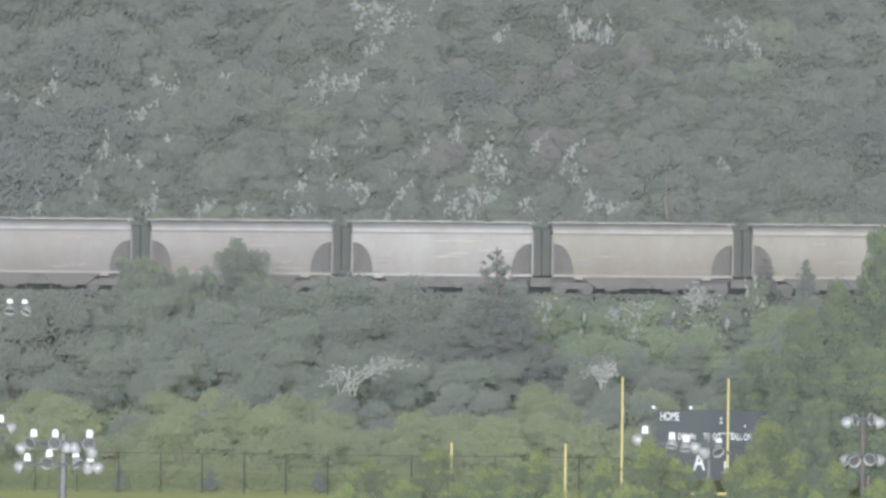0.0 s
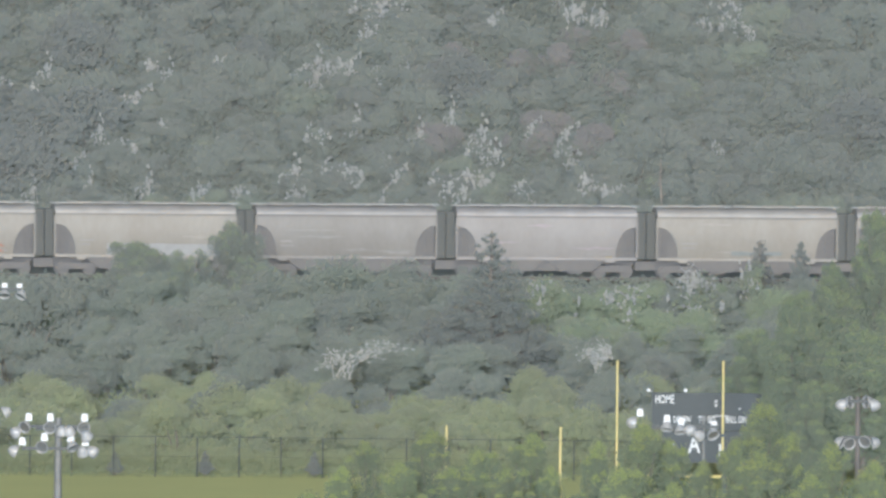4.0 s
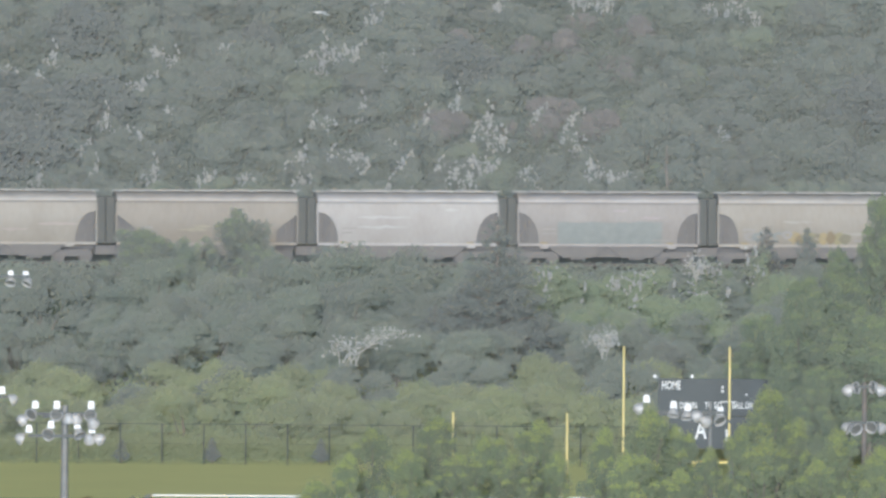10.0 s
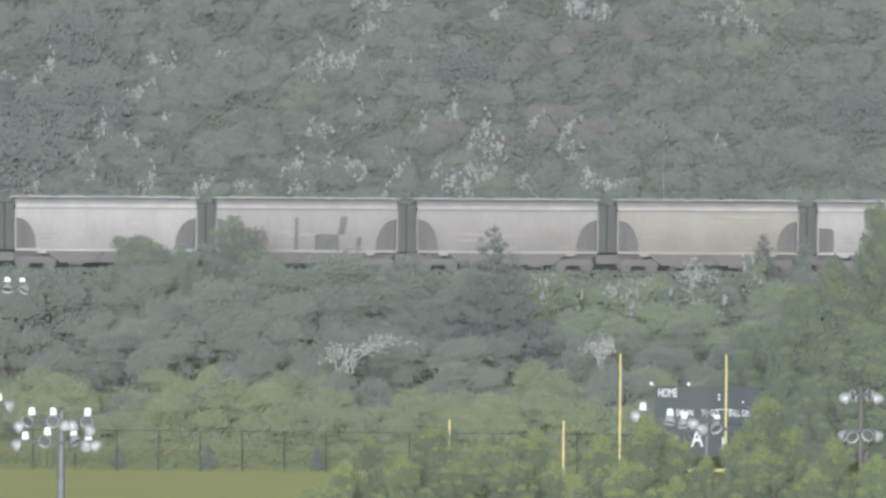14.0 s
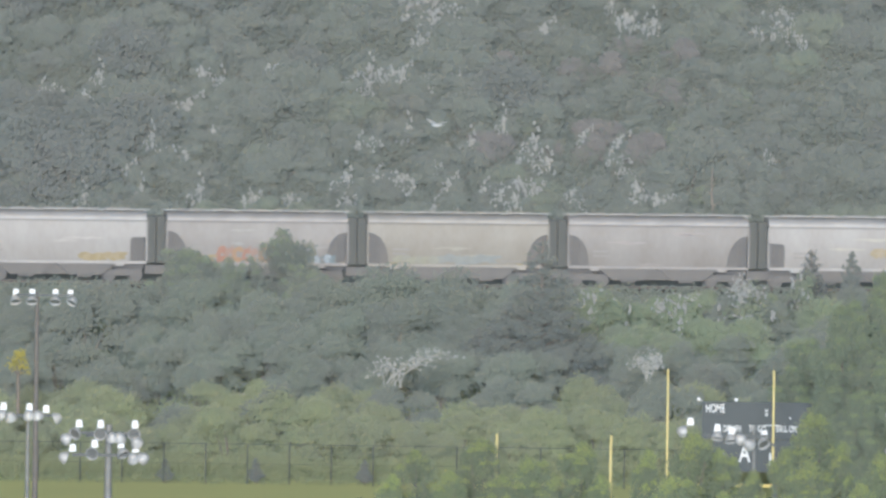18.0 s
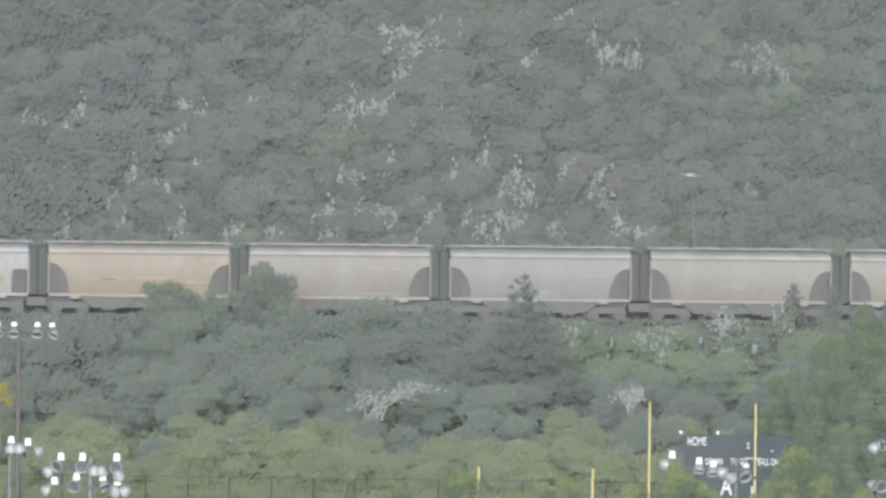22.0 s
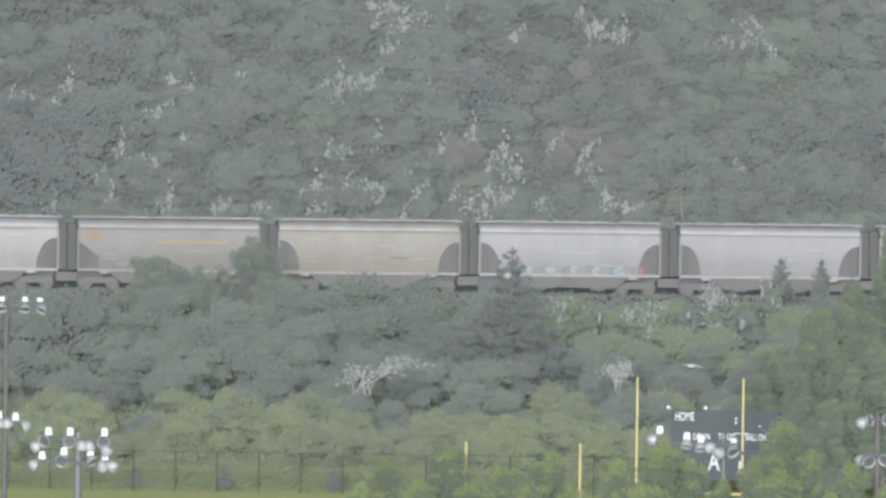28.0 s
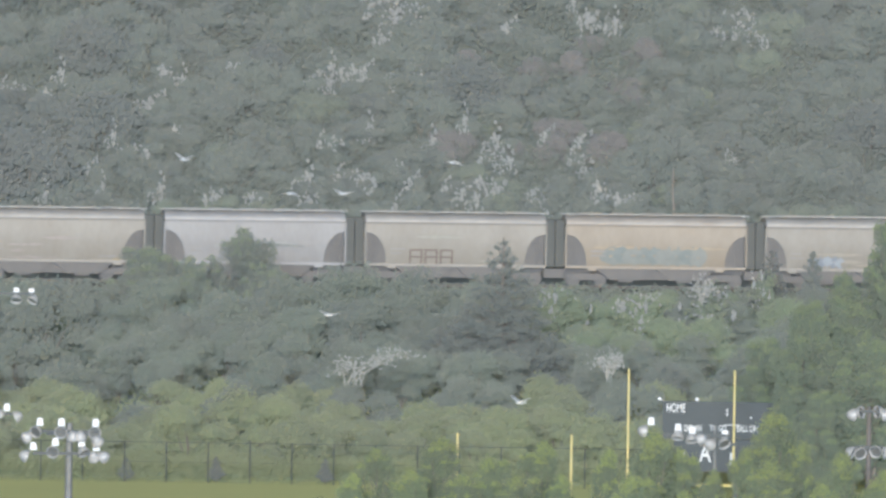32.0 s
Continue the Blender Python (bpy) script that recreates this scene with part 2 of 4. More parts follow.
def build_track():
    bm = bmesh.new()
    prism(bm, [(-3.4, -0.42), (3.4, -0.42), (2.0, -0.2), (-2.0, -0.2)], "x", -420, 420)
    ob = part("track_bed", bm, gravel, at=track_pose)
    tagged(ob, "grey crushed stone ballast under the railway", "ballast", kind="structure")
    for y in (-0.75, 0.75):
        bm = bmesh.new()
        prism(bm, [(y - 0.07, -0.17), (y + 0.07, -0.17), (y + 0.012, -0.14), (y + 0.036, -0.03), (y + 0.036, 0), (y - 0.036, 0), (y - 0.036, -0.03), (y - 0.012, -0.14)], "x", -420, 420)
        tagged(part("rail", bm, rail_steel, at=track_pose), "worn steel rail on stone ballast", "rail", kind="structure")


build_track()

HALF, PITCH = 5.80, 12.895


def ellipse_cut(x_end, sign, w, h, z0, n=7):
    """Points of the curved lower corner of a side sheet, from the sill up to the end."""
    return [(x_end - sign * w * math.cos(i / n * math.pi / 2) ** 0.9, z0 + h * math.sin(i / n * math.pi / 2)) for i in range(n + 1)]


def swell(z):
    """Half the width of the rounded body at a height over the rail."""
    return 1.54 - 0.08 * (z - 3.1) ** 2


def side_panel(bm, corner, z0, z1, side, rows=12):
    """A rounded side sheet with cut lower corners, and its inner face."""
    def reach(sign, z):
        return float(np.interp(z, [p[1] for p in corner(sign)], [p[0] for p in corner(sign)]))
    edge = sorted({z0 + (z1 - z0) * k / rows for k in range(rows + 1)} | {p[1] + 0.001 * i for i, p in enumerate(corner(1)) if z0 < p[1] < z1})
    for off in (0.0, -0.06):
        old = None
        for z in edge:
            row = [bm.verts.new((x, side * (swell(z) + off), z)) for x in (reach(-1, z), reach(1, z))]
            if old:
                bm.faces.new((old[0], old[1], row[1], row[0]))
            old = row


def build_hopper(style):
    """A two-bay covered hopper; style: round, angled or square end openings."""
    car = thing("hopper_car", Matrix(), "covered hopper rail car", "rail car", "freight train")
    z0, z1, zt = 1.32, 3.85, 4.55
    def corner(sign):
        if style == "angled":
            return [(sign * (HALF - 1.35), z0), (sign * (HALF - 1.35), z0 + 0.75), (sign * (HALF - 0.06), z0 + 1.75)]
        if style == "square":
            return [(sign * (HALF - 1.05), z0), (sign * (HALF - 1.05), z0 + 1.25), (sign * (HALF - 0.95), z0 + 1.5), (sign * (HALF - 0.06), z0 + 1.55)]
        return ellipse_cut(sign * (HALF - 0.06), sign, 1.3, 1.95, z0)
    for side in (-1, 1):
        bm = bmesh.new()
        side_panel(bm, corner, z0, z1, side)
        part("side_sheet", bm, paint, car, smooth=True)
        bm = bmesh.new()
        box(bm, -HALF, side * 1.50 - 0.06, z0 - 0.17, HALF, side * 1.50 + 0.06, z0 - 0.002)
        for s in (-1, 1):
            box(bm, s * (HALF - 1.7) - 0.28, side * 1.50 - 0.05, z0 - 0.32, s * (HALF - 1.7) + 0.28, side * 1.50 + 0.05, z0 - 0.172)
        part("side_sill", bm, paint, car)
        bm = bmesh.new()
        box(bm, -HALF, side * 1.53 - 0.07, z1 + 0.002, HALF, side * 1.53 + 0.07, z1 + 0.12)
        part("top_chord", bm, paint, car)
        for s in (-1, 1):
            bm = bmesh.new()
            box(bm, s * HALF - 0.07, side * 1.50 - 0.07, z0, s * HALF + 0.07, side * 1.50 + 0.07, z1)
            part("corner_post", bm, paint, car)
            bm = bmesh.new()
            for k in (0.32, 0.72):
                box(bm, s * (HALF - k) - 0.03, side * 1.47 - 0.03, z0, s * (HALF - k) + 0.03, side * 1.47 + 0.03, z0 + (1.85 if k < 0.5 else 1.5))
            for k in range(5):
                box(bm, min(s * (HALF - 0.72), s * (HALF - 0.05)), side * 1.5 - 0.015, z0 + 0.2 + k * 0.3, max(s * (HALF - 0.72), s * (HALF - 0.05)), side * 1.5 + 0.015, z0 + 0.23 + k * 0.3)
            part("ladder", bm, under, car)
    arc = [(1.53 * math.cos(a), z1 + 0.12 + 0.58 * math.sin(a)) for a in [i / 12 * math.pi for i in range(13)]]
    bm = bmesh.new()
    prism(bm, [(y if abs(y) > 0.5 else y, min(z, zt)) for y, z in arc], "x", -HALF, HALF)
    part("roof", bm, roof_lit_paint, car, smooth=False)
    bm = bmesh.new()
    box(bm, -HALF - 0.25, -0.75, zt + 0.03, HALF + 0.25, -0.35, zt + 0.08)
    for k in range(9):
        box(bm, -HALF + 0.3 + k * 1.4, -0.6, zt - 0.08, -HALF + 0.36 + k * 1.4, -0.5, zt + 0.03)
    part("running_board", bm, walkway, car)
    for k in range(5):
        bm = bmesh.new()
        prism(bm, [(-0.35, zt), (0.35, zt), (0.28, zt + 0.13), (-0.28, zt + 0.13)], "x", -4.9 + k * 2.05, -4.9 + k * 2.05 + 1.55)
        part("hatch_cover", bm, roof_lit_paint, car)
    for s in (-1, 1):
        bm = bmesh.new()
        prism(bm, [(s * (HALF - 0.2), z1), (s * (HALF - 0.26), z1), (s * (HALF - 2.6), z0 - 0.3), (s * (HALF - 2.5), z0 - 0.3)], "y", -1.16, 1.16)
        part("slope_sheet", bm, slope_steel, car)
        # Backing panels added to close the end openings with dark steel.
        a, b = sorted((s * (HALF - 1.4), s * (HALF - 0.08)))
        for y in (-1.12, 1.06):
            bm = bmesh.new()
            box(bm, a, y, z0 - 0.15, b, y + 0.06, z0 + 2.05)
            part("end_bracing", bm, under, car)
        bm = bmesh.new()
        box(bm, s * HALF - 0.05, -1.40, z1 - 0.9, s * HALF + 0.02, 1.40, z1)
        part("end_sheet", bm, end_shade, car)
        # Platform slab, plus a tall dark block added as shade between the cars.
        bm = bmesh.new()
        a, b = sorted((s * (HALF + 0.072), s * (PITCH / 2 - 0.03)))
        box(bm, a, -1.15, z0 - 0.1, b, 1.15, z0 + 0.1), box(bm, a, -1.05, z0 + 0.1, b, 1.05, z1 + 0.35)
        part("end_platform", bm, end_shade, car)
        bm = bmesh.new()
        prism(bm, [(s * 0.05, z0 - 0.172), (s * 3.9, z0 - 0.172), (s * 2.9, 0.42), (s * 0.9, 0.42)], "y", -1.36, 1.36)
        part("hopper_bay", bm, under, car)
        bm = bmesh.new()
        box(bm, s * 1.5 - 0.1 * s, -1.1, 0.28, s * 2.35, 1.1, 0.418)
        part("discharge_gate", bm, under, car)
        bm = bmesh.new()
        box(bm, min(s * HALF, s * PITCH / 2), -0.6, 0.5, max(s * HALF, s * PITCH / 2) - (0.004 if s > 0 else 0), 0.14, 1.08)
        part("coupler", bm, under, car)
        truck = part("bogie", (lambda b: (prism(b, [(-1.25, 0.38), (1.25, 0.38), (0.95, 0.62), (0.4, 0.80), (-0.4, 0.80), (-0.95, 0.62)], "y", -1.12, -0.98),
                                          prism(b, [(-1.25, 0.38), (1.25, 0.38), (0.95, 0.62), (0.4, 0.80), (-0.4, 0.80), (-0.95, 0.62)], "y", 0.98, 1.12),
                                          box(b, -0.25, -0.978, 0.45, 0.25, 0.978, 0.72)) and b)(bmesh.new()), under, car, at=pose(s * 4.35, 0, 0))
        for dx in (-0.86, 0.86):
            bm = bmesh.new()
            for y in (-0.82, 0.70):
                tube(bm, (0, y, 0), (0, y + 0.12, 0), 0.42, sides=18)
            tube(bm, (0, -0.7, 0), (0, 0.7, 0), 0.08, sides=8)
            part("wheelset", bm, under, truck, at=pose(dx, 0, 0.422))
    bm = bmesh.new()
    box(bm, -HALF + 0.05, -0.24, z0 - 0.45, HALF - 0.05, 0.25, z0 - 0.2)
    part("centre_sill", bm, under, car)
    # Brake rigging as solid plates, added to fill the open underside dark.
    for a, b in ((-5.7, -3.95), (3.95, 5.7)):
        bm = bmesh.new()
        box(bm, a, 0.27, 0.45, b, 0.42, z0 - 0.2)
        part("brake_rigging", bm, under, car)
    bm = bmesh.new()
    box(bm, -0.9, -0.95, 0.45, 0.9, -0.85, z0 - 0.2)
    part("brake_rigging", bm, under, car)
    return car


protos = {s: build_hopper(s) for s in ("round", "angled", "square")}

# style, body colour, label
CREAM, GREY, WHITE, PINK, TAN, BLUE = (0.39, 0.37, 0.33), (0.32, 0.308, 0.29), (0.47, 0.46, 0.45), (0.378, 0.362, 0.35), (0.42, 0.37, 0.30), (0.415, 0.415, 0.42)
CARS = [
    ("round", CREAM, "cream"), ("round", PINK, "pinkish grey"), ("round", PINK, "streaked off-white"), ("round", WHITE, "bright white"), ("round", CREAM, "cream"),
    ("round", CREAM, "stained cream"), ("round", CREAM, "cream and grey"), ("round", GREY, "dull grey"), ("round", PINK, "off-white"), ("round", CREAM, "pale cream"),
    ("round", CREAM, "pale cream"), ("round", WHITE, "white"), ("round", CREAM, "off-white"), ("angled", (0.335, 0.31, 0.27), "tan grey"), ("round", WHITE, "pale white"),
    ("round", PINK, "pinkish white"), ("round", CREAM, "cream"), ("round", WHITE, "clean white"), ("round", PINK, "pale grey"), ("round", PINK, "pinkish grey"),
    ("round", CREAM, "beige"), ("square", WHITE, "bright white"), ("round", PINK, "pale grey"), ("round", CREAM, "off-white"), ("round", PINK, "pinkish grey"),
    ("square", WHITE, "bright white"), ("round", TAN, "orange tan"), ("round", CREAM, "cream"), ("round", PINK, "pale grey"), ("round", CREAM, "pale cream"),
    ("round", CREAM, "cream"), ("round", (0.355, 0.33, 0.29), "dusty beige"), ("round", WHITE, "rust-streaked white"), ("angled", GREY, "plain grey"), ("round", CREAM, "soiled cream"),
    ("round", BLUE, "bluish white"), ("round", BLUE, "bluish white"), ("round", CREAM, "cream"), ("round", BLUE, "bluish white"), ("round", CREAM, "cream"),
    ("round", TAN, "orange cream"), ("round", CREAM, "cream"), ("round", CREAM, "cream"),
]
METRES_PER = 0.03635
TRAVEL = [(0, 0), (2, 791.3), (4.5, 1777), (6, 2372.7), (8, 3167.2), (9, 3566.3), (11, 4362.6), (13, 5158.2), (14.5, 5755.7), (16.5, 6553), (17.5, 6951), (19, 7543),
          (21, 8342.6), (23, 9145.8), (24, 9546.2), (26, 10350.8), (28.5, 11354.7), (30, 11956.7), (31, 12359), (32, 12760.1)]
train = []
for i, (style, colour, word) in enumerate(CARS):
    car = copy_thing(protos[style], Matrix())
    tagged(car, f"{word} covered hopper rail car with {style} end openings", "rail car", "freight train")
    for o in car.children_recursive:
        # Highlight coloured into the whitish roofs, eave shade into the darker top chord.
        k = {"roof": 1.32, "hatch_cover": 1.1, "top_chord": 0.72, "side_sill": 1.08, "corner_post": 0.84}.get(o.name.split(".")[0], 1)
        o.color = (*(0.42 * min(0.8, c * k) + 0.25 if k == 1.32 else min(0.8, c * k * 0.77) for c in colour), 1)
    train.append((car, METRES_PER * (-538.1 + 354.77 * (i - 1)) - PITCH / 2))


MARKS = {}


def mark_paint(colour):
    if colour not in MARKS:
        MARKS[colour] = material("spray_paint", tuple(c * 0.85 for c in colour), colour, 2.0, 0.7, 0.0)
    return MARKS[colour]


def face_plate(bm, pts):
    """A thin painted patch on the side sheet that faces the field."""
    bm.faces.new([bm.verts.new((x, -swell(z) - 0.012, z)) for x, z in pts])


def side_x(px):
    return px * METRES_PER - PITCH / 2


def block(car, colour, a, b, z0, z1, lean=0.0, name="paint_patch"):
    bm = bmesh.new()
    q = random.Random(int(a * 7 + b))
    n = max(2, int((b - a) / 14))
    xs = [side_x(a) + (side_x(b) - side_x(a)) * i / n for i in range(n + 1)]
    rows = max(1, math.ceil((z1 - z0) / 0.3))
    tops = [z1 + q.uniform(-0.05, 0.05) * min(1, (z1 - z0) * 2) for _ in xs]
    for k in range(rows):
        f0, f1 = k / rows, (k + 1) / rows
        for i in range(n):
            face_plate(bm, [(xs[i] + lean * f0, z0 + (tops[i] - z0) * f0), (xs[i + 1] + lean * f0, z0 + (tops[i + 1] - z0) * f0), (xs[i + 1] + lean * f1, z0 + (tops[i + 1] - z0) * f1), (xs[i] + lean * f1, z0 + (tops[i] - z0) * f1)])
    ob = part(name, bm, mark_paint(colour), car)
    return ob


def tag(car, colours, a, b, z0, z1, letters, seed, fill=1.0):
    """Sprayed bubble shapes in a row: rings, bars and hooks, no readable letters."""
    q = random.Random(seed)
    wide = (side_x(b) - side_x(a)) / letters
    for k in range(letters):
        bm = bmesh.new()
        cx, cz = side_x(a) + wide * (k + 0.5), (z0 + z1) / 2 + q.uniform(-0.08, 0.08)
        rx, rz, n = wide * fill * q.uniform(0.5, 0.8), (z1 - z0) / 2 * q.uniform(0.75, 1.0), 14
        inner = q.uniform(0.15, 0.45) / fill ** 3
        gap = q.choice((n, n, n - 3, n - 4))
        ring = [(math.cos(i * math.tau / n + 0.5), math.sin(i * math.tau / n + 0.5), q.uniform(0.85, 1.15)) for i in range(n)]
        for i in range(gap):
            c, d = ring[i], ring[(i + 1) % n]
            face_plate(bm, [(cx + rx * c[0] * c[2], cz + rz * c[1] * c[2]), (cx + rx * d[0] * d[2], cz + rz * d[1] * d[2]), (cx + rx * d[0] * inner, cz + rz * d[1] * inner), (cx + rx * c[0] * inner, cz + rz * c[1] * inner)])
        if q.random() < 0.5:
            x = cx + q.uniform(-0.3, 0.3) * wide
            face_plate(bm, [(x, z0), (x + wide * 0.2, z0), (x + wide * 0.3, z1), (x + wide * 0.08, z1)])
            bm.verts.ensure_lookup_table()
            for v in bm.verts[-4:]:
                v.co.y -= 0.002
        for v in bm.verts:
            v.co.y -= 0.004 * (k % 3)
        part("graffiti", bm, mark_paint(colours[k % len(colours)]), car)


SMOKE, TEAL, RED, ORANGE, YELLOW, SLATE, RUST = (0.165, 0.165, 0.165), (0.22, 0.265, 0.285), (0.36, 0.21, 0.165), (0.36, 0.245, 0.16), (0.345, 0.29, 0.175), (0.25, 0.272, 0.268), (0.33, 0.25, 0.19)
UMBER = (0.175, 0.14, 0.125)
PALE_WHITE, DULL = (0.46, 0.455, 0.445), (0.31, 0.30, 0.29)
body = [c for c, _ in train]
q = random.Random(12)
for i, car in enumerate(body):
    for row in range(2):
        block(car, DULL, 62, 62 + q.uniform(18, 30), 2.2 - row * 0.28, 2.3 - row * 0.28, name="data_marking")
    if q.random() < 0.6:
        block(car, DULL, 245 + q.uniform(0, 25), 290, 1.5, 1.6, name="data_marking")
    if i in (3, 8, 10, 11, 14, 15, 18, 23, 28, 29, 30, 37) or q.random() < 0.2:
        block(car, YELLOW, 58, 72, 1.26, 1.40, name="reflector_strip"), block(car, YELLOW, 282, 294, 1.26, 1.40, name="reflector_strip")
tag(body[5], (DULL, RED, YELLOW), 205, 285, 1.35, 1.95, 5, 1)
block(body[6], (0.35, 0.355, 0.355), 110, 318, 1.24, 2.05)
block(body[15], SLATE, 88, 273, 1.3, 2.7)
tag(body[16], (YELLOW, (0.24, 0.20, 0.135), (0.29, 0.27, 0.17), (0.22, 0.21, 0.16)), 146, 250, 1.3, 2.15, 8, 2, 1.25)
tag(body[16], (DULL, SLATE), 66, 148, 1.5, 2.2, 5, 3)
tag(body[17], (DULL,), 195, 265, 1.45, 1.85, 5, 4)
block(body[18], SMOKE, 156, 162, 1.25, 3.4), block(body[18], SMOKE, 192, 234, 1.25, 2.3), block(body[18], SMOKE, 232, 244, 2.3, 3.45, 0.2), block(body[18], SMOKE, 265, 274, 1.25, 2.15), block(body[18], DULL, 112, 128, 2.3, 3.4)
tag(body[21], (YELLOW, (0.37, 0.315, 0.21)), 222, 302, 1.35, 1.9, 9, 5, 1.5)
tag(body[22], (RED, (0.33, 0.235, 0.20), ORANGE), 108, 226, 1.15, 2.35, 8, 6)
tag(body[22], (TEAL, (0.36, 0.41, 0.46)), 226, 318, 1.2, 1.85, 9, 7)
tag(body[22], (YELLOW, TEAL), 62, 106, 1.3, 1.8, 3, 8)
tag(body[23], ((0.30, 0.315, 0.305), (0.285, 0.305, 0.305)), 145, 250, 1.35, 1.95, 8, 9, 1.6)
tag(body[23], ((0.33, 0.325, 0.265), (0.32, 0.32, 0.28)), 70, 140, 1.3, 1.9, 6, 19, 1.4)
tag(body[25], ((0.36, 0.31, 0.215), (0.38, 0.325, 0.235)), 204, 292, 1.95, 2.65, 9, 10, 1.6)
block(body[30], DULL, 130, 156, 1.45, 1.95), block(body[30], DULL, 78, 102, 2.5, 2.62)
block(body[31], PALE_WHITE, 203, 287, 1.95, 2.75)
block(body[32], RUST, 40, 140, 3.72, 3.9), block(body[32], RUST, 200, 300, 3.78, 3.9)
block(body[33], YELLOW, 158, 284, 3.0, 3.18), block(body[33], RUST, 32, 60, 3.2, 3.8)
tag(body[35], (SLATE, (0.36, 0.40, 0.44), DULL), 85, 300, 1.25, 1.85, 16, 11)
block(body[35], RED, 298, 308, 1.1, 1.75)
for k in range(3):
    x0 = 96 + k * 27
    block(body[39], UMBER, x0, x0 + 3, 1.3, 2.25), block(body[39], UMBER, x0 + 20, x0 + 23, 1.3, 2.25), block(body[39], UMBER, x0 + 3, x0 + 20, 2.14, 2.25), block(body[39], UMBER, x0 + 3, x0 + 20, 1.7, 1.8)
block(body[40], (0.262, 0.282, 0.268), 98, 250, 1.45, 1.95)
tag(body[40], ((0.25, 0.272, 0.262), (0.235, 0.262, 0.258), (0.275, 0.29, 0.275)), 88, 262, 1.36, 2.6, 9, 13, 1.35)
tag(body[41], ((0.33, 0.36, 0.40), (0.24, 0.27, 0.31)), 98, 156, 1.36, 2.1, 5, 14, 1.2)
block(body[9], SLATE, 150, 240, 1.5, 1.75)
q = random.Random(77)
for i, car in enumerate(body):
    shade = (0.40, 0.33, 0.24) if i in (26, 40) else tuple(c * q.uniform(0.82, 0.93) for c in CARS[i][1])
    for _ in range(6 if i in (26, 40) else q.randint(2, 4)):
        a, z = q.uniform(60, 250), q.uniform(1.4, 2.6 if i in (26, 40) else 3.6)
        ends = [(side_x(a), z), (side_x(min(a + q.uniform(25, 110), 305)), z + q.uniform(-0.1, 0.1))]
        n, bm = 7, bmesh.new()
        low = [(ends[0][0] + (ends[1][0] - ends[0][0]) * k / n, z - q.uniform(0.0, 0.16) * math.sin(math.pi * k / n)) for k in range(n + 1)]
        high = [(x, z + 0.02 + q.uniform(0.02, 0.14) * math.sin(math.pi * k / n)) for k, (x, _) in enumerate(low)]
        face_plate(bm, low + high[::-1])
        for v in bm.verts:
            v.co.y += 0.003
        part("weather_stain", bm, mark_paint(shade), car)

for p in protos.values():
    for o in (*p.children_recursive, p):
        bpy.data.objects.remove(o)


def motions():
    for car, start in train:
        walk(car, [(t, track_pose @ pose(start - METRES_PER * s, 0, 0)) for t, s in TRAVEL])


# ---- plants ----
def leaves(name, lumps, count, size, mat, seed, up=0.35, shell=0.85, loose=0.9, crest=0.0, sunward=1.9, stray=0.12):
    """Many small leaf sprays over a set of rounded lumps (x, y, z, rx, ry, rz), tilted towards sun and camera so they
    shade flat, as in haze.
    """
    g = np.random.default_rng(seed)
    lumps = np.array(lumps, float)
    wt = (lumps[:, 3] * lumps[:, 4] + lumps[:, 5] * lumps[:, 3])
    pick = g.choice(len(lumps), count, p=wt / wt.sum())
    d = g.normal(size=(count, 3))
    d /= np.linalg.norm(d, axis=1)[:, None]
    d[:, 2] = np.where(g.random(count) < crest, np.abs(d[:, 2]), d[:, 2])
    r = 1 - shell * g.random(count) ** 1.7 + stray * g.normal(size=count)
    c = lumps[pick, :3] + d * r[:, None] * lumps[pick, 3:]
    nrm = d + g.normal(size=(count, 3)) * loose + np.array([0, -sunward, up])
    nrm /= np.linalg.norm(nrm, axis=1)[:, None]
    a = np.cross(nrm, g.normal(size=(count, 3)))
    a /= np.linalg.norm(a, axis=1)[:, None]
    b = np.cross(nrm, a)
    s = size * (0.55 + 0.9 * g.random(count))[:, None]
    w = 0.7 + 0.4 * g.random(count)[:, None]
    v = np.stack([c - a * s, c - b * s * w + a * s * 0.3, c + a * s * 0.4 + b * s * w], 1).reshape(-1, 3)
    f = np.arange(count * 3).reshape(-1, 3)
    me = bpy.data.meshes.new(name)
    me.from_pydata(v.tolist(), [], f.tolist())
    me.materials.append(mat)
    return me


def lump_set(seed, w, h, n):
    g = random.Random(seed)
    out = []
    for _ in range(n):
        a, q = g.random() * math.tau, g.random() ** 0.5
        hh = g.uniform(0.3, 0.95)
        k = math.sin(math.pi * min(0.9, hh * 0.8 + 0.12))
        r = g.uniform(0.22, 0.36) * (0.7 * h + 0.3 * w) * 0.8
        out.append((w / 2 * 0.8 * q * math.cos(a) * k, w / 2 * 0.8 * q * math.sin(a) * k, h * hh * 0.85, r, r, r * 0.9))
    return out


def stems(seed, lumps, r):
    g = random.Random(seed)
    bm = bmesh.new()
    for k in range(min(7, len(lumps))):
        x, y, z = lumps[k][:3]
        mid = (x * 0.35 + g.uniform(-0.1, 0.1), y * 0.35, z * 0.5)
        tube(bm, (g.uniform(-0.12, 0.12), g.uniform(-0.12, 0.12), -0.6), mid, r, r * 0.7, 5, False)
        tube(bm, mid, (x, y, z + 0.1), r * 0.7, r * 0.25, 5, False)
    return mesh_of("trunk", bm, bark)


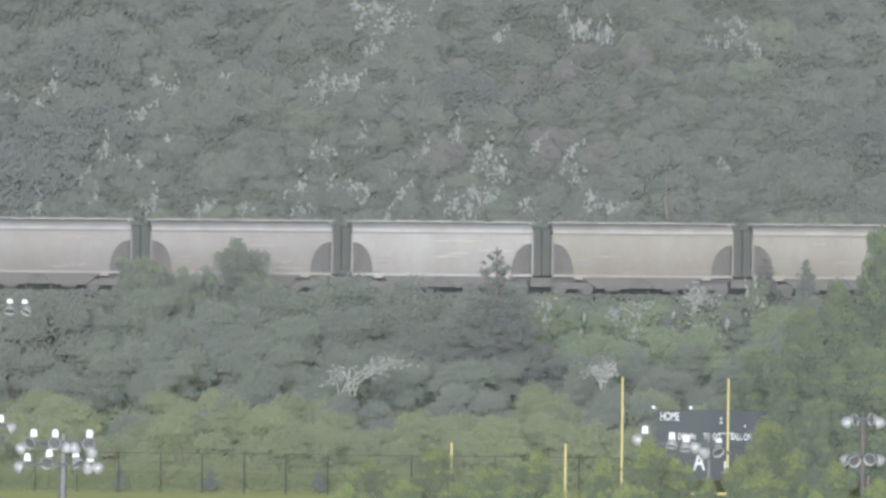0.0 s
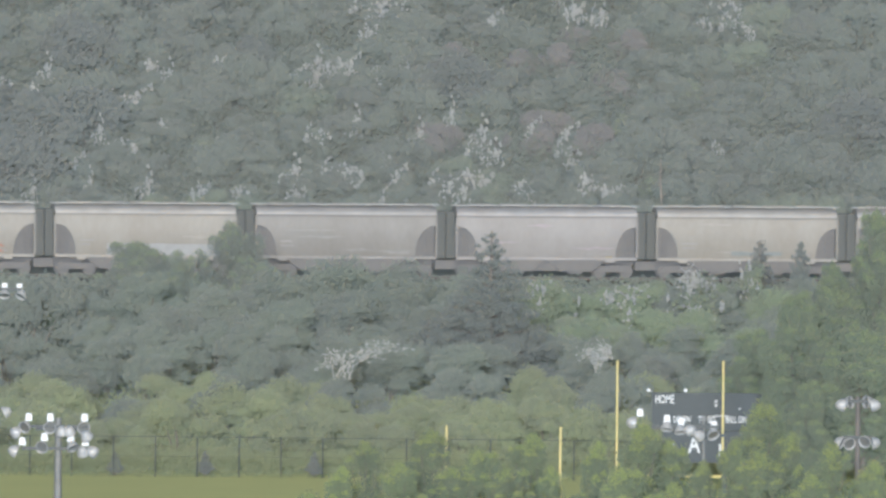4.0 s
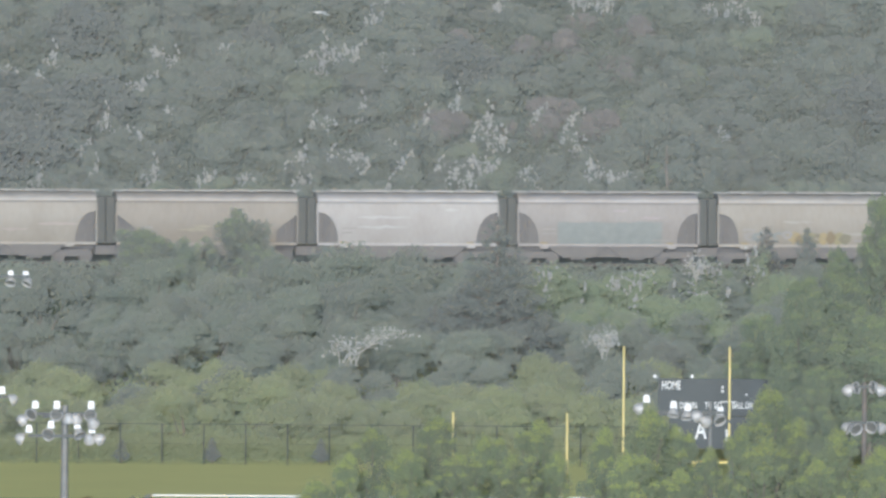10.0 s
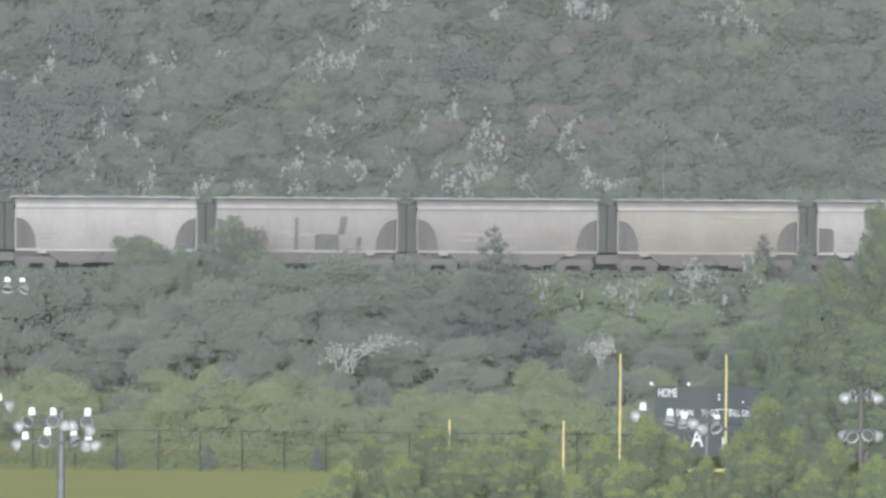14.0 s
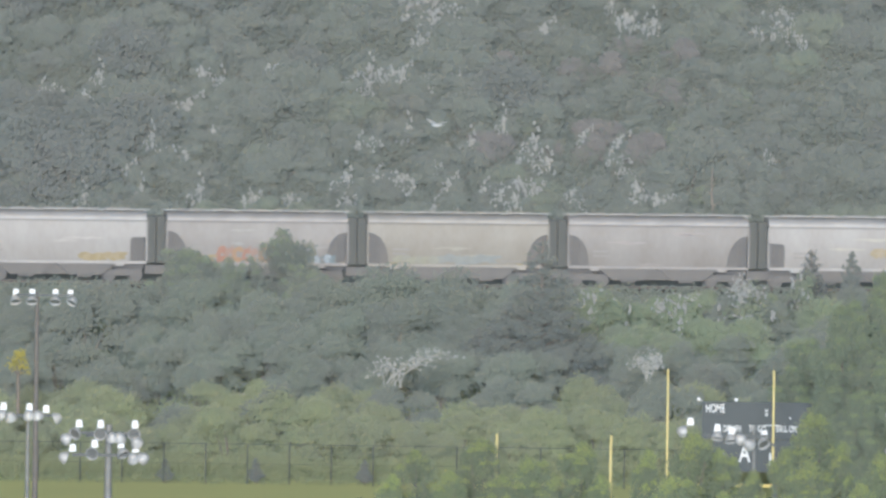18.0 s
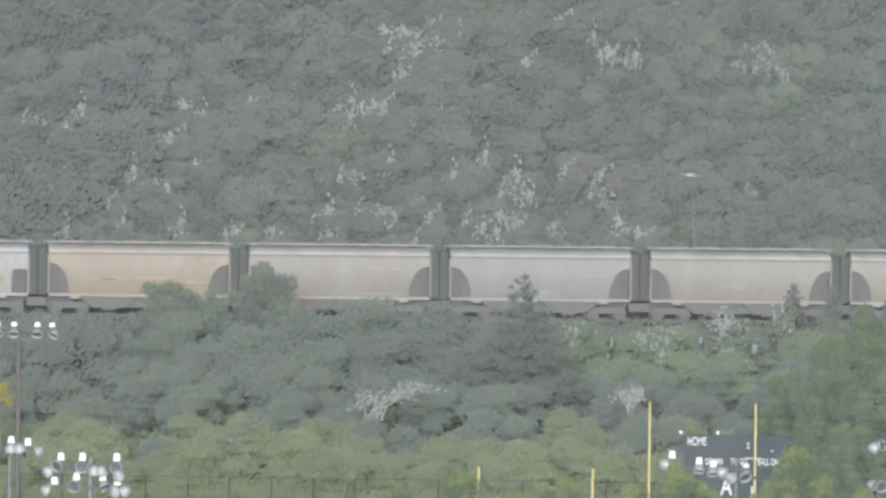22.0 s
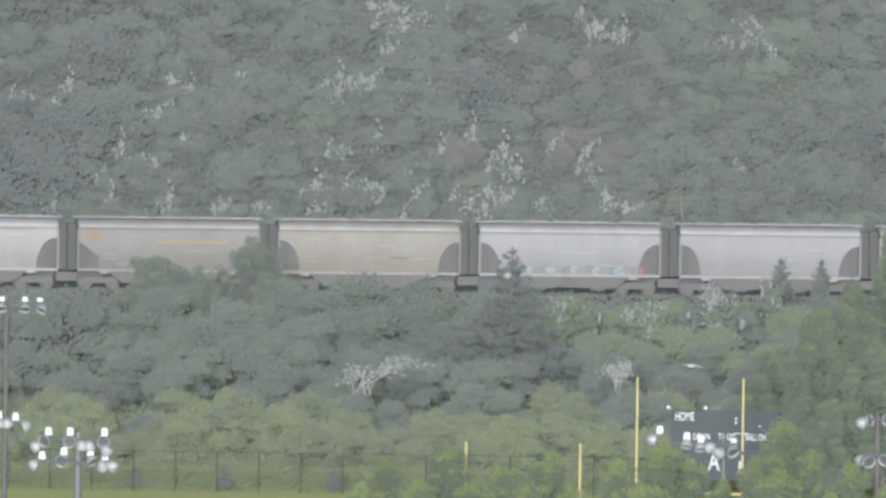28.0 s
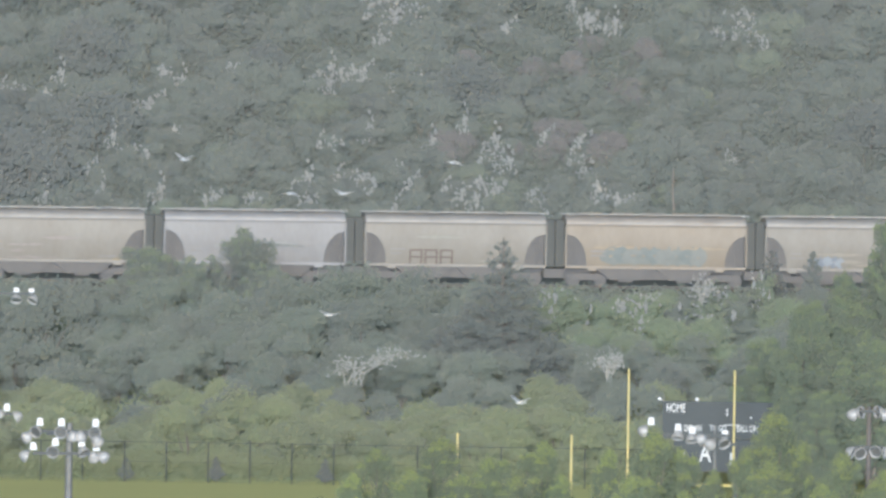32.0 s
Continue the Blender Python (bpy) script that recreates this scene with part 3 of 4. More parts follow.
def shrub_kind(seed, mat, w, h, n, count, size, blossom=0, loose=0.8, shell=0.85, crest=0.75):
    lumps = lump_set(seed, w, h, n)
    kit = [("trunk", stems(seed, lumps, 0.05)), ("crown", leaves("crown", lumps, count, size, mat, seed, shell=shell, loose=loose, crest=crest))]
    if blossom:
        g = random.Random(seed + 7)
        top = []
        for x, y, z, rx, ry, rz in sorted(lumps, key=lambda q: -q[2])[:max(4, n * 2 // 3)]:
            cx, cz, spread = x + g.uniform(-0.9, 0.9) * rx, z + g.uniform(-0.2, 0.9) * rz, g.uniform(0.12, 0.36)
            for _ in range(5):
                k = g.uniform(0.05, 0.11)
                top.append((cx + g.gauss(0, spread), y - 0.8 * ry, cz + g.gauss(0, spread * 0.8), k, k, k * g.uniform(0.8, 2.4)))
        kit.append(("blossom", leaves("blossom", top, blossom, size * 0.48, blossom_white, seed + 5, shell=0.95)))
    return kit


def plant(name, kit, x, y, label, category, group="", scale=1.0, turn=0.0, z=None, tall=1.0, wide=1.0):
    ob = thing(name, pose(x, y, ground(x, y) if z is None else z, 0, 0, turn), label, category, group)
    ob.scale = (scale * wide, scale * wide, scale * tall)
    for pn, me in kit:
        part(pn, me, None, ob)
    return ob


def blossom_kit(seed):
    """An upright shrub whose outer sprays are thick with white blossom."""
    q = random.Random(seed)
    green = [(q.gauss(0, 0.35), 0.3 + q.gauss(0, 0.2), q.uniform(0.6, 2.3), 0.4, 0.4, 0.35) for _ in range(9)]
    tufts = []
    for _ in range(q.randint(6, 9)):
        cx, cz = q.gauss(0, 0.42), 2.1 + q.gauss(0, 0.34)
        for _ in range(q.randint(4, 8)):
            r = q.uniform(0.035, 0.095)
            tufts.append((cx + q.gauss(0, 0.15), -0.5 + q.gauss(0, 0.12), cz + q.gauss(0, 0.2), r * q.uniform(0.8, 1.4), r, r * q.uniform(1.0, 2.2)))
    return [("trunk", stems(seed, green, 0.04)), ("crown", leaves("crown", green, 1500, 0.086, hill_leaf, seed, loose=0.5)),
            ("blossom", leaves("blossom", tufts, 20 * len(tufts), 0.048, blossom_white, seed + 5, shell=0.95))]


hill_kits = [shrub_kind(10 + i, hill_leaf, 4.4, 2.6, 13, 4800, 0.086, loose=0.5, shell=0.75, crest=0.6) for i in range(5)]
dark_kits = [shrub_kind(16 + i, hill_dark, 4.4, 3.4, 13, 4800, 0.086, loose=0.5, shell=0.75, crest=0.6) for i in range(3)]
brown_kits = [shrub_kind(20 + i, hill_brown, 4.2, 2.0, 12, 4500, 0.086, loose=0.5, shell=0.75, crest=0.6) for i in range(2)]
lime_kits = [shrub_kind(23 + i, hill_lime, 4.2, 2.4, 12, 4500, 0.086, loose=0.5, shell=0.75, crest=0.6) for i in range(2)]
belt_kits = [shrub_kind(30 + i, belt_leaf, 5.0, 3.6, 12, 7200, 0.070, loose=0.5, shell=0.7) for i in range(5)]
bright_kits = [shrub_kind(40 + i, belt_lime, 4.6, 3.2, 12, 6800, 0.070, loose=0.5, shell=0.7) for i in range(3)]
meadow_kits = [shrub_kind(50 + i, meadow_leaf, 6.2, 3.2, 12, 7400, 0.070, loose=0.5, shell=0.7) for i in range(4)]
white_kits = [blossom_kit(70 + i) for i in range(6)]
yellow_kits = [shrub_kind(62 + i, hill_yellow, 3.2, 2.5, 11, 3600, 0.086, loose=0.5, shell=0.75, crest=0.6) for i in range(2)]
pale_kits = [shrub_kind(80 + i, belt_lime, 2.6, 4.4, 10, 900, 0.12, 480) for i in range(4)]

g = random.Random(4)


def scatter(choose, w0, w1, step, deep, x0, x1, size, group):
    w = w0
    while w < w1:
        x = x0 + g.uniform(0, step)
        while x < x1:
            px, pw = x + g.uniform(-0.35, 0.35) * step, w + g.uniform(-0.4, 0.4) * deep
            kits, name, label, k = choose(px, pw)
            plant(name, g.choice(kits), px, pw + SKEW * px, label, "shrub", group, k * g.uniform(*size), g.uniform(-40, 40), tall=g.uniform(0.8, 1.2))
            x += step
        w += deep


def on_hill(x, w):
    n = noise.noise((x * 0.09, w * 0.09, 0.3)) + g.uniform(-0.25, 0.25)
    if w > 1874 and x < -14 or n < -0.5:
        return dark_kits, "hillside_shrub", "dark grey-green shrub on the hillside", 1.1
    if 1857 < w < 1874 and -1 < x < 13 and n > -0.12:
        return brown_kits, "hillside_shrub", "dry brownish shrub on the hillside", 0.9
    if n > 0.3:
        return lime_kits, "hillside_shrub", "yellowish-green shrub on the hillside", 0.9
    return hill_kits, "hillside_shrub", "dense grey-green shrub on the hillside", 1.0


def on_bank(x, w):
    k = 0.34 if w > 1800 else 0.5 if w > 1786 else 0.8 if w > 1772 else 1.0
    if x > 4 and g.random() < 0.82 or g.random() < 0.15:
        return bright_kits, "trackside_shrub", "fresh green shrub on the railway bank", k
    return belt_kits, "trackside_shrub", "dense dark green shrub on the railway bank", k


def in_meadow(x, w):
    if w > 1684 + g.uniform(-5, 5) or w > 1655 and g.random() < 0.12:
        return belt_kits, "meadow_shrub", "dull green shrub among tall grass", 0.85
    return meadow_kits, "meadow_shrub", "low yellow-green shrub behind the fence", 0.88


scatter(on_hill, 1849, 1887, 3.1, 3.3, -34, 33, (0.8, 1.3), "hillside shrubs")
scatter(on_bank, 1745, 1812, 4.4, 8.0, -33, 32, (0.85, 1.3), "trackside shrubs")
scatter(in_meadow, 1621, 1745, 5.8, 10.5, -32, 31, (0.85, 1.25), "meadow shrubs")


def undergrowth(name, w0, w1, count, size, mat, label, high):
    """Low leafy cover between the shrubs."""
    q = np.random.default_rng(int(w0))
    x, w = q.uniform(-34, 33, count), q.uniform(w0, w1, count)
    y = w + SKEW * x
    z = np.interp(w, KNOT_W, KNOT_Z) + high * q.random(count) ** 1.1
    lumps = np.stack([x, y, z, *[np.full(count, 0.25)] * 3], 1)
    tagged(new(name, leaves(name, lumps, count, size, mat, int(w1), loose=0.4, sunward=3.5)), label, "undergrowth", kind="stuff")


undergrowth("hillside_undergrowth", 1847, 1886, 380000, 0.072, hill_leaf, "tangled grey-green undergrowth on the hillside", 2.1)
undergrowth("bank_undergrowth", 1740, 1796, 120000, 0.09, belt_leaf, "tangled green undergrowth on the railway bank", 1.4)
undergrowth("verge_undergrowth", 1796, 1823, 50000, 0.08, belt_leaf, "low green weeds beside the railway ballast", 0.8)
undergrowth("meadow_grass", 1612, 1742, 90000, 0.08, meadow_leaf, "tall yellow-green grass behind the fence", 0.5)
undergrowth("fence_grass", 1608, 1628, 120000, 0.045, meadow_leaf, "tall pale green weeds along the fence", 1.25)

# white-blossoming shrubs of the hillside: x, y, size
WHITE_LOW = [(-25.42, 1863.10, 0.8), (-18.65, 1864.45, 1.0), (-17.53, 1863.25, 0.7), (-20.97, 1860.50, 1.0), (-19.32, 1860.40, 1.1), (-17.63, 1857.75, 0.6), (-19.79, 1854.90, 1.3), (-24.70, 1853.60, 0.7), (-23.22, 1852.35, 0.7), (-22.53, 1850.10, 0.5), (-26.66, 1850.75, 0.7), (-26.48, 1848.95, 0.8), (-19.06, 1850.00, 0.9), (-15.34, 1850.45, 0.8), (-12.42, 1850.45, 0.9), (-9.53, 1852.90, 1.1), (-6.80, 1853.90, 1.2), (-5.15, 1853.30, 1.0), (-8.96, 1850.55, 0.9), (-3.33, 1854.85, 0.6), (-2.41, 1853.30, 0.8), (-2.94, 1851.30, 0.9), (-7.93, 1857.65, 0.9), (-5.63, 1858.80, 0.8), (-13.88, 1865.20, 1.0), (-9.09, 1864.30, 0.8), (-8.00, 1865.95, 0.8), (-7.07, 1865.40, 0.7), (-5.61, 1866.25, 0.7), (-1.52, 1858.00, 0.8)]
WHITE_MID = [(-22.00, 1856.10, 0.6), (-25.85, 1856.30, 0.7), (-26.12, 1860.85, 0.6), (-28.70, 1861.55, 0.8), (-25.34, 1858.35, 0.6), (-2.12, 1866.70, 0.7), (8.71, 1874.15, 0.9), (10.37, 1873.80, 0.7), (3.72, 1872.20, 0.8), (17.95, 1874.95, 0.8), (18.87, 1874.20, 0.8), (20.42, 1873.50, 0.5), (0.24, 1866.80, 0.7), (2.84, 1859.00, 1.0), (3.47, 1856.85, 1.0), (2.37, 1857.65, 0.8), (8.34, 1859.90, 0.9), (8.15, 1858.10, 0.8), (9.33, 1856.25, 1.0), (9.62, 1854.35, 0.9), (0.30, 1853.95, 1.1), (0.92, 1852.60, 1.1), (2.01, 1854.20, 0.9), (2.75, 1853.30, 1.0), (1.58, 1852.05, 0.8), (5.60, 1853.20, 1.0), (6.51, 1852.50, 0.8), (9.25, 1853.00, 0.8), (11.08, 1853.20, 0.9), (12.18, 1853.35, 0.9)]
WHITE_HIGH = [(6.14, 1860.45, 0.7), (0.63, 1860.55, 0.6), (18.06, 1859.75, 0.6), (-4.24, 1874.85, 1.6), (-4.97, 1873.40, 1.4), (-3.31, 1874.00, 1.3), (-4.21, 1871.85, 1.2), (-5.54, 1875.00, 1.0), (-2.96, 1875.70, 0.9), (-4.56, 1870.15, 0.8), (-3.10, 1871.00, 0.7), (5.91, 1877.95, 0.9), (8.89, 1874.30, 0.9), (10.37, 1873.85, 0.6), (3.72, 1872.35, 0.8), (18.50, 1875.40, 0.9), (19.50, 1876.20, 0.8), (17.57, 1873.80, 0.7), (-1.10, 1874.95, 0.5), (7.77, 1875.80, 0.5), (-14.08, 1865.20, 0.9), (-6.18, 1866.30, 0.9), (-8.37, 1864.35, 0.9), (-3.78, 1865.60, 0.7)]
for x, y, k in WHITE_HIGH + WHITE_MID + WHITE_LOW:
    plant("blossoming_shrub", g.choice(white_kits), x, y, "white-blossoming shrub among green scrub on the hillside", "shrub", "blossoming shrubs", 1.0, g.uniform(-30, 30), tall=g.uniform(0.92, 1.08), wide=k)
for x, y, k in ((16.26, 1867.3, 0.8), (12.2, 1862.5, 0.8), (21.4, 1866.7, 0.7), (0.4, 1867.7, 0.6), (1.9, 1862.9, 0.7), (13.65, 1856.5, 0.6), (25.4, 1865.8, 0.7)):
    plant("hillside_shrub", g.choice(yellow_kits), x, y, "sunlit yellow-green shrub on the hillside", "shrub", "hillside shrubs", k, g.uniform(-30, 30))
for x, y, k in ((-28.6, 1847.6, 0.9), (-26.2, 1846.6, 1.0), (-23.9, 1847.4, 0.9), (-29.5, 1850.6, 1.0), (-27.0, 1850.2, 1.0), (-24.6, 1850.8, 1.0)):
    plant("hillside_shrub", g.choice(hill_kits), x, y, "dense grey-green shrub on the hillside", "shrub", "hillside shrubs", k, g.uniform(-30, 30))
PALE = [(15.42, 1770.00, 1.25), (16.38, 1772.75, 1.1), (11.36, 1761.50, 1.0), (12.32, 1760.25, 0.9), (6.69, 1768.00, 0.9), (7.58, 1773.25, 0.7), (19.57, 1783.50, 0.7)]
for x, y, k in PALE:
    plant("blossoming_shrub", g.choice(pale_kits), x, y, "pale silvery blossoming shrub on the railway bank", "shrub", "blossoming shrubs", k, g.uniform(-40, 40), tall=1.05 / k)


def sprawl_kit(seed, wide, high, limbs, slope=0.1, left=0.5, bloom=520):
    """Long pale limbs that arch outwards, with upright twigs full of blossom."""
    q = random.Random(seed)
    bm, tufts = bmesh.new(), []
    for k in range(limbs):
        side = -left if k % 3 == 0 else 1
        reach, lift = side * wide * q.uniform(0.35, 1.0), high * q.uniform(0.45, 0.95)
        old = (q.uniform(-0.16, 0.16) * wide, 0, -0.35)
        start = old[0]
        for i in range(1, 8):
            f = i / 7
            p = (start + (reach - start) * f + q.uniform(-0.12, 0.12), q.uniform(-0.3, 0.1), lift * math.sin(f * 2.2) * (1.1 - 0.3 * f) + q.uniform(-0.1, 0.1) + slope * reach * f)
            tube(bm, old, p, 0.035 * (1.15 - f), 0.035 * (1 - f) + 0.008, 5, False)
            old = p
            for _ in range(3 if f > 0.25 else 1):
                t = (p[0] + q.uniform(-0.4, 0.4), p[1] - 0.15, p[2] + q.uniform(-0.15, 0.6))
                tube(bm, p, t, 0.014, 0.006, 4, False)
                r = q.uniform(0.04, 0.10)
                tufts.append((*t, r * 1.3, r, r))
    return [("branchwork", mesh_of("branchwork", bm, pale_bark)), ("blossom", leaves("blossom", tufts, bloom, 0.05, blossom_white, seed, shell=0.95))]


for kit, x, y, z, size in ((sprawl_kit(301, 5.2, 1.3, 8, 0.24, 0.3, 620), -5.30, 1676.00, 3.81, 1.0), (sprawl_kit(302, 1.1, 1.6, 6, 0.1, 1.0), 9.40, 1676.00, 4.05, 1.0), (sprawl_kit(303, 1.1, 1.9, 6, 0.1, 1.0), 15.53, 1770.00, 5.71, 1.0), (sprawl_kit(304, 0.9, 1.4, 5, 0.1, 1.0), 11.94, 1770.00, 5.14, 1.0)):
    plant("sprawling_shrub", kit, x, y, "sprawling shrub with pale blossoming limbs on the railway bank", "shrub", "sprawling shrubs", size, z=z)


# ---- trees ----
def tree_kit(seed, h, w, bare, mat, count, size, n=16, fat=1.0, ragged=0.0, tip=None, sprigs=0):
    """A tapered trunk that forks into limbs, and a crown of many uneven sprays."""
    q = random.Random(seed)
    lumps, bm = [], bmesh.new()
    top = (q.uniform(-0.2, 0.2), q.uniform(-0.2, 0.2), h * 0.72)
    tube(bm, (0, 0, -0.5), (top[0] * 0.5, top[1] * 0.5, bare), 0.022 * h, 0.015 * h, 8, False)
    tube(bm, (top[0] * 0.5, top[1] * 0.5, bare), top, 0.015 * h, 0.005 * h, 7, False)
    for k in range(n):
        f = (k + 0.5) / n
        z = bare + (h - bare) * (0.15 + 0.80 * f + ragged * q.uniform(-1, 0.6) * f)
        rad = w / 2 * (math.sin(math.pi * (0.18 + 0.72 * f)) ** 0.8) * q.uniform(0.35, 0.9)
        a = k * 2.4 + q.uniform(-0.4, 0.4)
        r = w * q.uniform(0.11, 0.19) * fat
        p = (rad * math.cos(a), rad * math.sin(a), z)
        lumps.append((*p, r, r, r * q.uniform(0.75, 1.1)))
        start = (top[0] * f, top[1] * f, bare + (top[2] - bare) * f * 0.85)
        tube(bm, start, p, 0.006 * h * (1.2 - f), 0.002 * h, 5, False)
    lumps += [(top[0] + s * w * 0.05, top[1], h - w * (0.13 + 0.05 * s * s), w * 0.13, w * 0.13, w * 0.16) for s in (0, -1, 1)]
    for k in range(sprigs):
        a, rad = k * 2.4, w * q.uniform(0.08, 0.30)
        lumps.append((rad * math.cos(a), rad * math.sin(a), h * (1.0 - 0.5 * (rad / w) ** 2 * 4) - w * q.uniform(0.04, 0.10), w * 0.022, w * 0.022, w * q.uniform(0.07, 0.12)))
    outer = lumps[:]
    lumps.append((0, 0, bare + (h - bare) * 0.46, w * 0.36, w * 0.36, (h - bare) * 0.4))
    kit = [("trunk", mesh_of("trunk", bm, bark)), ("crown", leaves("crown", lumps, count, size, mat, seed, shell=0.6, loose=0.7, stray=0.13))]
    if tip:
        # Paler leaves on tops and sunward fronts: sunlit tips put into the colour.
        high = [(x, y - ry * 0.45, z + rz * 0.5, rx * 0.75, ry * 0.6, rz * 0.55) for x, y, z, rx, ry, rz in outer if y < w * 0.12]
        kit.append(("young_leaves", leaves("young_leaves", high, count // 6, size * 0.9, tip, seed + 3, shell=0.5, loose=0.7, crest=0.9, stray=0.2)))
    return kit


front_kits = [tree_kit(100 + i, 11.5, 4.4, 4.0, fresh_leaf, 15000, 0.06, 34, 0.74, 0.08, fresh_lit, 5) for i in range(5)]
side_kits = [tree_kit(120 + i, 12.0, 6.5, 3.0, side_leaf, 22000, 0.085, 36, 0.78, 0.10, side_lit, 5) for i in range(3)]
# x, distance, height of the top, spread
FRONT = [(-3.10, 1330, 11.22, 0.70), (-0.35, 1325, 11.86, 0.84), (2.02, 1334, 10.71, 0.70), (4.36, 1328, 11.59, 0.73), (-4.38, 1322, 10.22, 0.56),
         (-1.51, 1318, 10.65, 0.70), (0.84, 1322, 10.27, 0.77), (3.18, 1320, 10.36, 0.77), (5.28, 1326, 10.17, 0.42), (7.22, 1290, 12.56, 0.56),
         (9.41, 1285, 13.58, 0.84), (10.45, 1288, 12.75, 0.62), (14.72, 1285, 14.49, 0.94), (13.29, 1280, 13.02, 0.56), (15.84, 1282, 13.28, 0.56),
         (17.71, 1280, 12.93, 0.77), (14.28, 1278, 12.39, 1.05), (8.37, 1278, 11.83, 0.84), (10.52, 1279, 11.06, 0.70), (19.42, 1276, 12.25, 0.70),
         (16.92, 1277, 11.69, 0.77), (11.87, 1281, 12.01, 0.55), (-13.66, 1300, 8.98, 0.9), (-12.30, 1305, 8.53, 0.8), (-7.90, 1300, 8.76, 0.9), (-5.65, 1310, 9.46, 0.8)]
for i, (x, y, top, k) in enumerate(FRONT):
    plant("leafy_tree", front_kits[i % 5], x, y, "bright green leafy tree beside the sports field", "tree", "field-side trees", k, (i * 77) % 90 - 45, tall=top / 11.5 / k)
SIDE = [(23.85, 1545, 16.62, 0.72), (19.28, 1540, 12.14, 0.72), (21.54, 1546, 12.52, 0.95), (24.57, 1546, 13.93, 1.1), (17.36, 1565, 9.48, 0.7),
        (20.68, 1536, 9.91, 0.7), (22.91, 1534, 10.60, 1.0), (26.37, 1545, 14.58, 1.1), (27.86, 1542, 12.85, 1.1), (21.5, 1550, 13.70, 0.5), (19.89, 1532, 7.75, 0.5)]
for i, (x, y, top, k) in enumerate(SIDE):
    plant("broad_tree", side_kits[i % 3], x, y, "broad light green tree behind the scoreboard", "tree", "broad trees", k, (i * 50) % 90 - 45, tall=(top - ground(x, y)) / 12.0 / k)
BUSH = [(-12.63, 1786, 9.17, 0.85), (-18.59, 1784, 8.38, 0.9), (-15.90, 1780, 7.35, 0.7), (-10.99, 1780, 7.23, 0.6)]
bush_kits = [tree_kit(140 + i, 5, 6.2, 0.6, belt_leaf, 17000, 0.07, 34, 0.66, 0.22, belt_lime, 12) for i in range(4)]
for i, (x, y, top, k) in enumerate(BUSH):
    plant("tall_bush", bush_kits[i % 4], x, y, "tall dark green bush on the railway bank", "bush", "tall bushes", k, (i * 130) % 90 - 45, tall=(top - ground(x, y)) / 5 / k)


def spruce_kit(seed, h, w, count, lift=-0.16, tiers=17):
    q = np.random.default_rng(seed)
    bm = bmesh.new()
    tube(bm, (0, 0, -0.4), (0, 0, h * 0.97), 0.018 * h, 0.004 * h, 7, False)
    lumps = []
    for k in range(tiers):
        f = (k + 0.3) / tiers
        rad = w / 2 * (1 - f) ** 0.9 + 0.05
        n = max(4, int(9 * (1 - f)) + 3)
        for j in range(n):
            a = j / n * math.tau + k * 0.9 + q.uniform(-0.25, 0.25)
            rise = lift + 0.8 * f * f
            for s in (0.4, 0.75, 1.0):
                rr = rad * s * q.uniform(0.8, 1.12)
                lumps.append((rr * math.cos(a), rr * math.sin(a), h * (0.06 + 0.90 * f) + rr * rise + q.uniform(-0.22, 0.22) * rad, rad * 0.2 + 0.06, rad * 0.2 + 0.06, 0.09 + 0.08 * rad))
            tube(bm, (0, 0, h * (0.06 + 0.9 * f)), (rad * 0.9 * math.cos(a), rad * 0.9 * math.sin(a), h * (0.06 + 0.9 * f) + rad * rise), 0.02 + 0.01 * rad, 0.008, 4, False)
    lumps.append((0, 0, h * 0.96, 0.05, 0.05, h * 0.05))
    return [("trunk", mesh_of("trunk", bm, bark)), ("crown", leaves("crown", lumps, count, 0.07, spruce_leaf, seed, up=0.1, shell=0.8))]


big_spruce, small_spruce = spruce_kit(160, 9.6, 7.4, 34000, 0.12, 15), spruce_kit(161, 4.0, 2.1, 4500, 0.75, 8)
x, y = 3.25, 1722
plant("spruce_tree", big_spruce, x, y, "dark green pointed spruce tree below the railway", "tree", "", 1, 0, tall=(11.40 - ground(x, y)) / 9.6)
for x, y, top, k in ((1.10, 1735, 6.66, 0.75), (-0.49, 1730, 5.63, 0.65), (4.41, 1728, 5.91, 0.6), (2.13, 1722, 5.54, 0.7)):
    plant("spruce_tree", big_spruce, x, y, "dark green spruce tree below the railway", "tree", "spruces", k, x * 40, tall=(top - ground(x, y)) / 9.6 / k)
for x, y, top, k in ((20.23, 1795, 8.88, 1.2), (22.71, 1792, 8.88, 1.0),
                     (-17.95, 1606.9, 1.45, 0.42), (-12.91, 1606.9, 1.55, 0.44), (-6.79, 1606.9, 1.55, 0.42)):
    plant("young_spruce", small_spruce, x, y, "small dark green spruce among scrub", "tree", "young spruces", k, x * 31, tall=(top - ground(x, y)) / 4.0 / k)
plant("yellow_tree", tree_kit(175, 6.2, 1.7, 4.8, yellow_leaf, 420, 0.07, 14, 0.8), -26.85, 1642.75, "slender tree with bright yellow leaves above green scrub", "tree", "", 1.0)


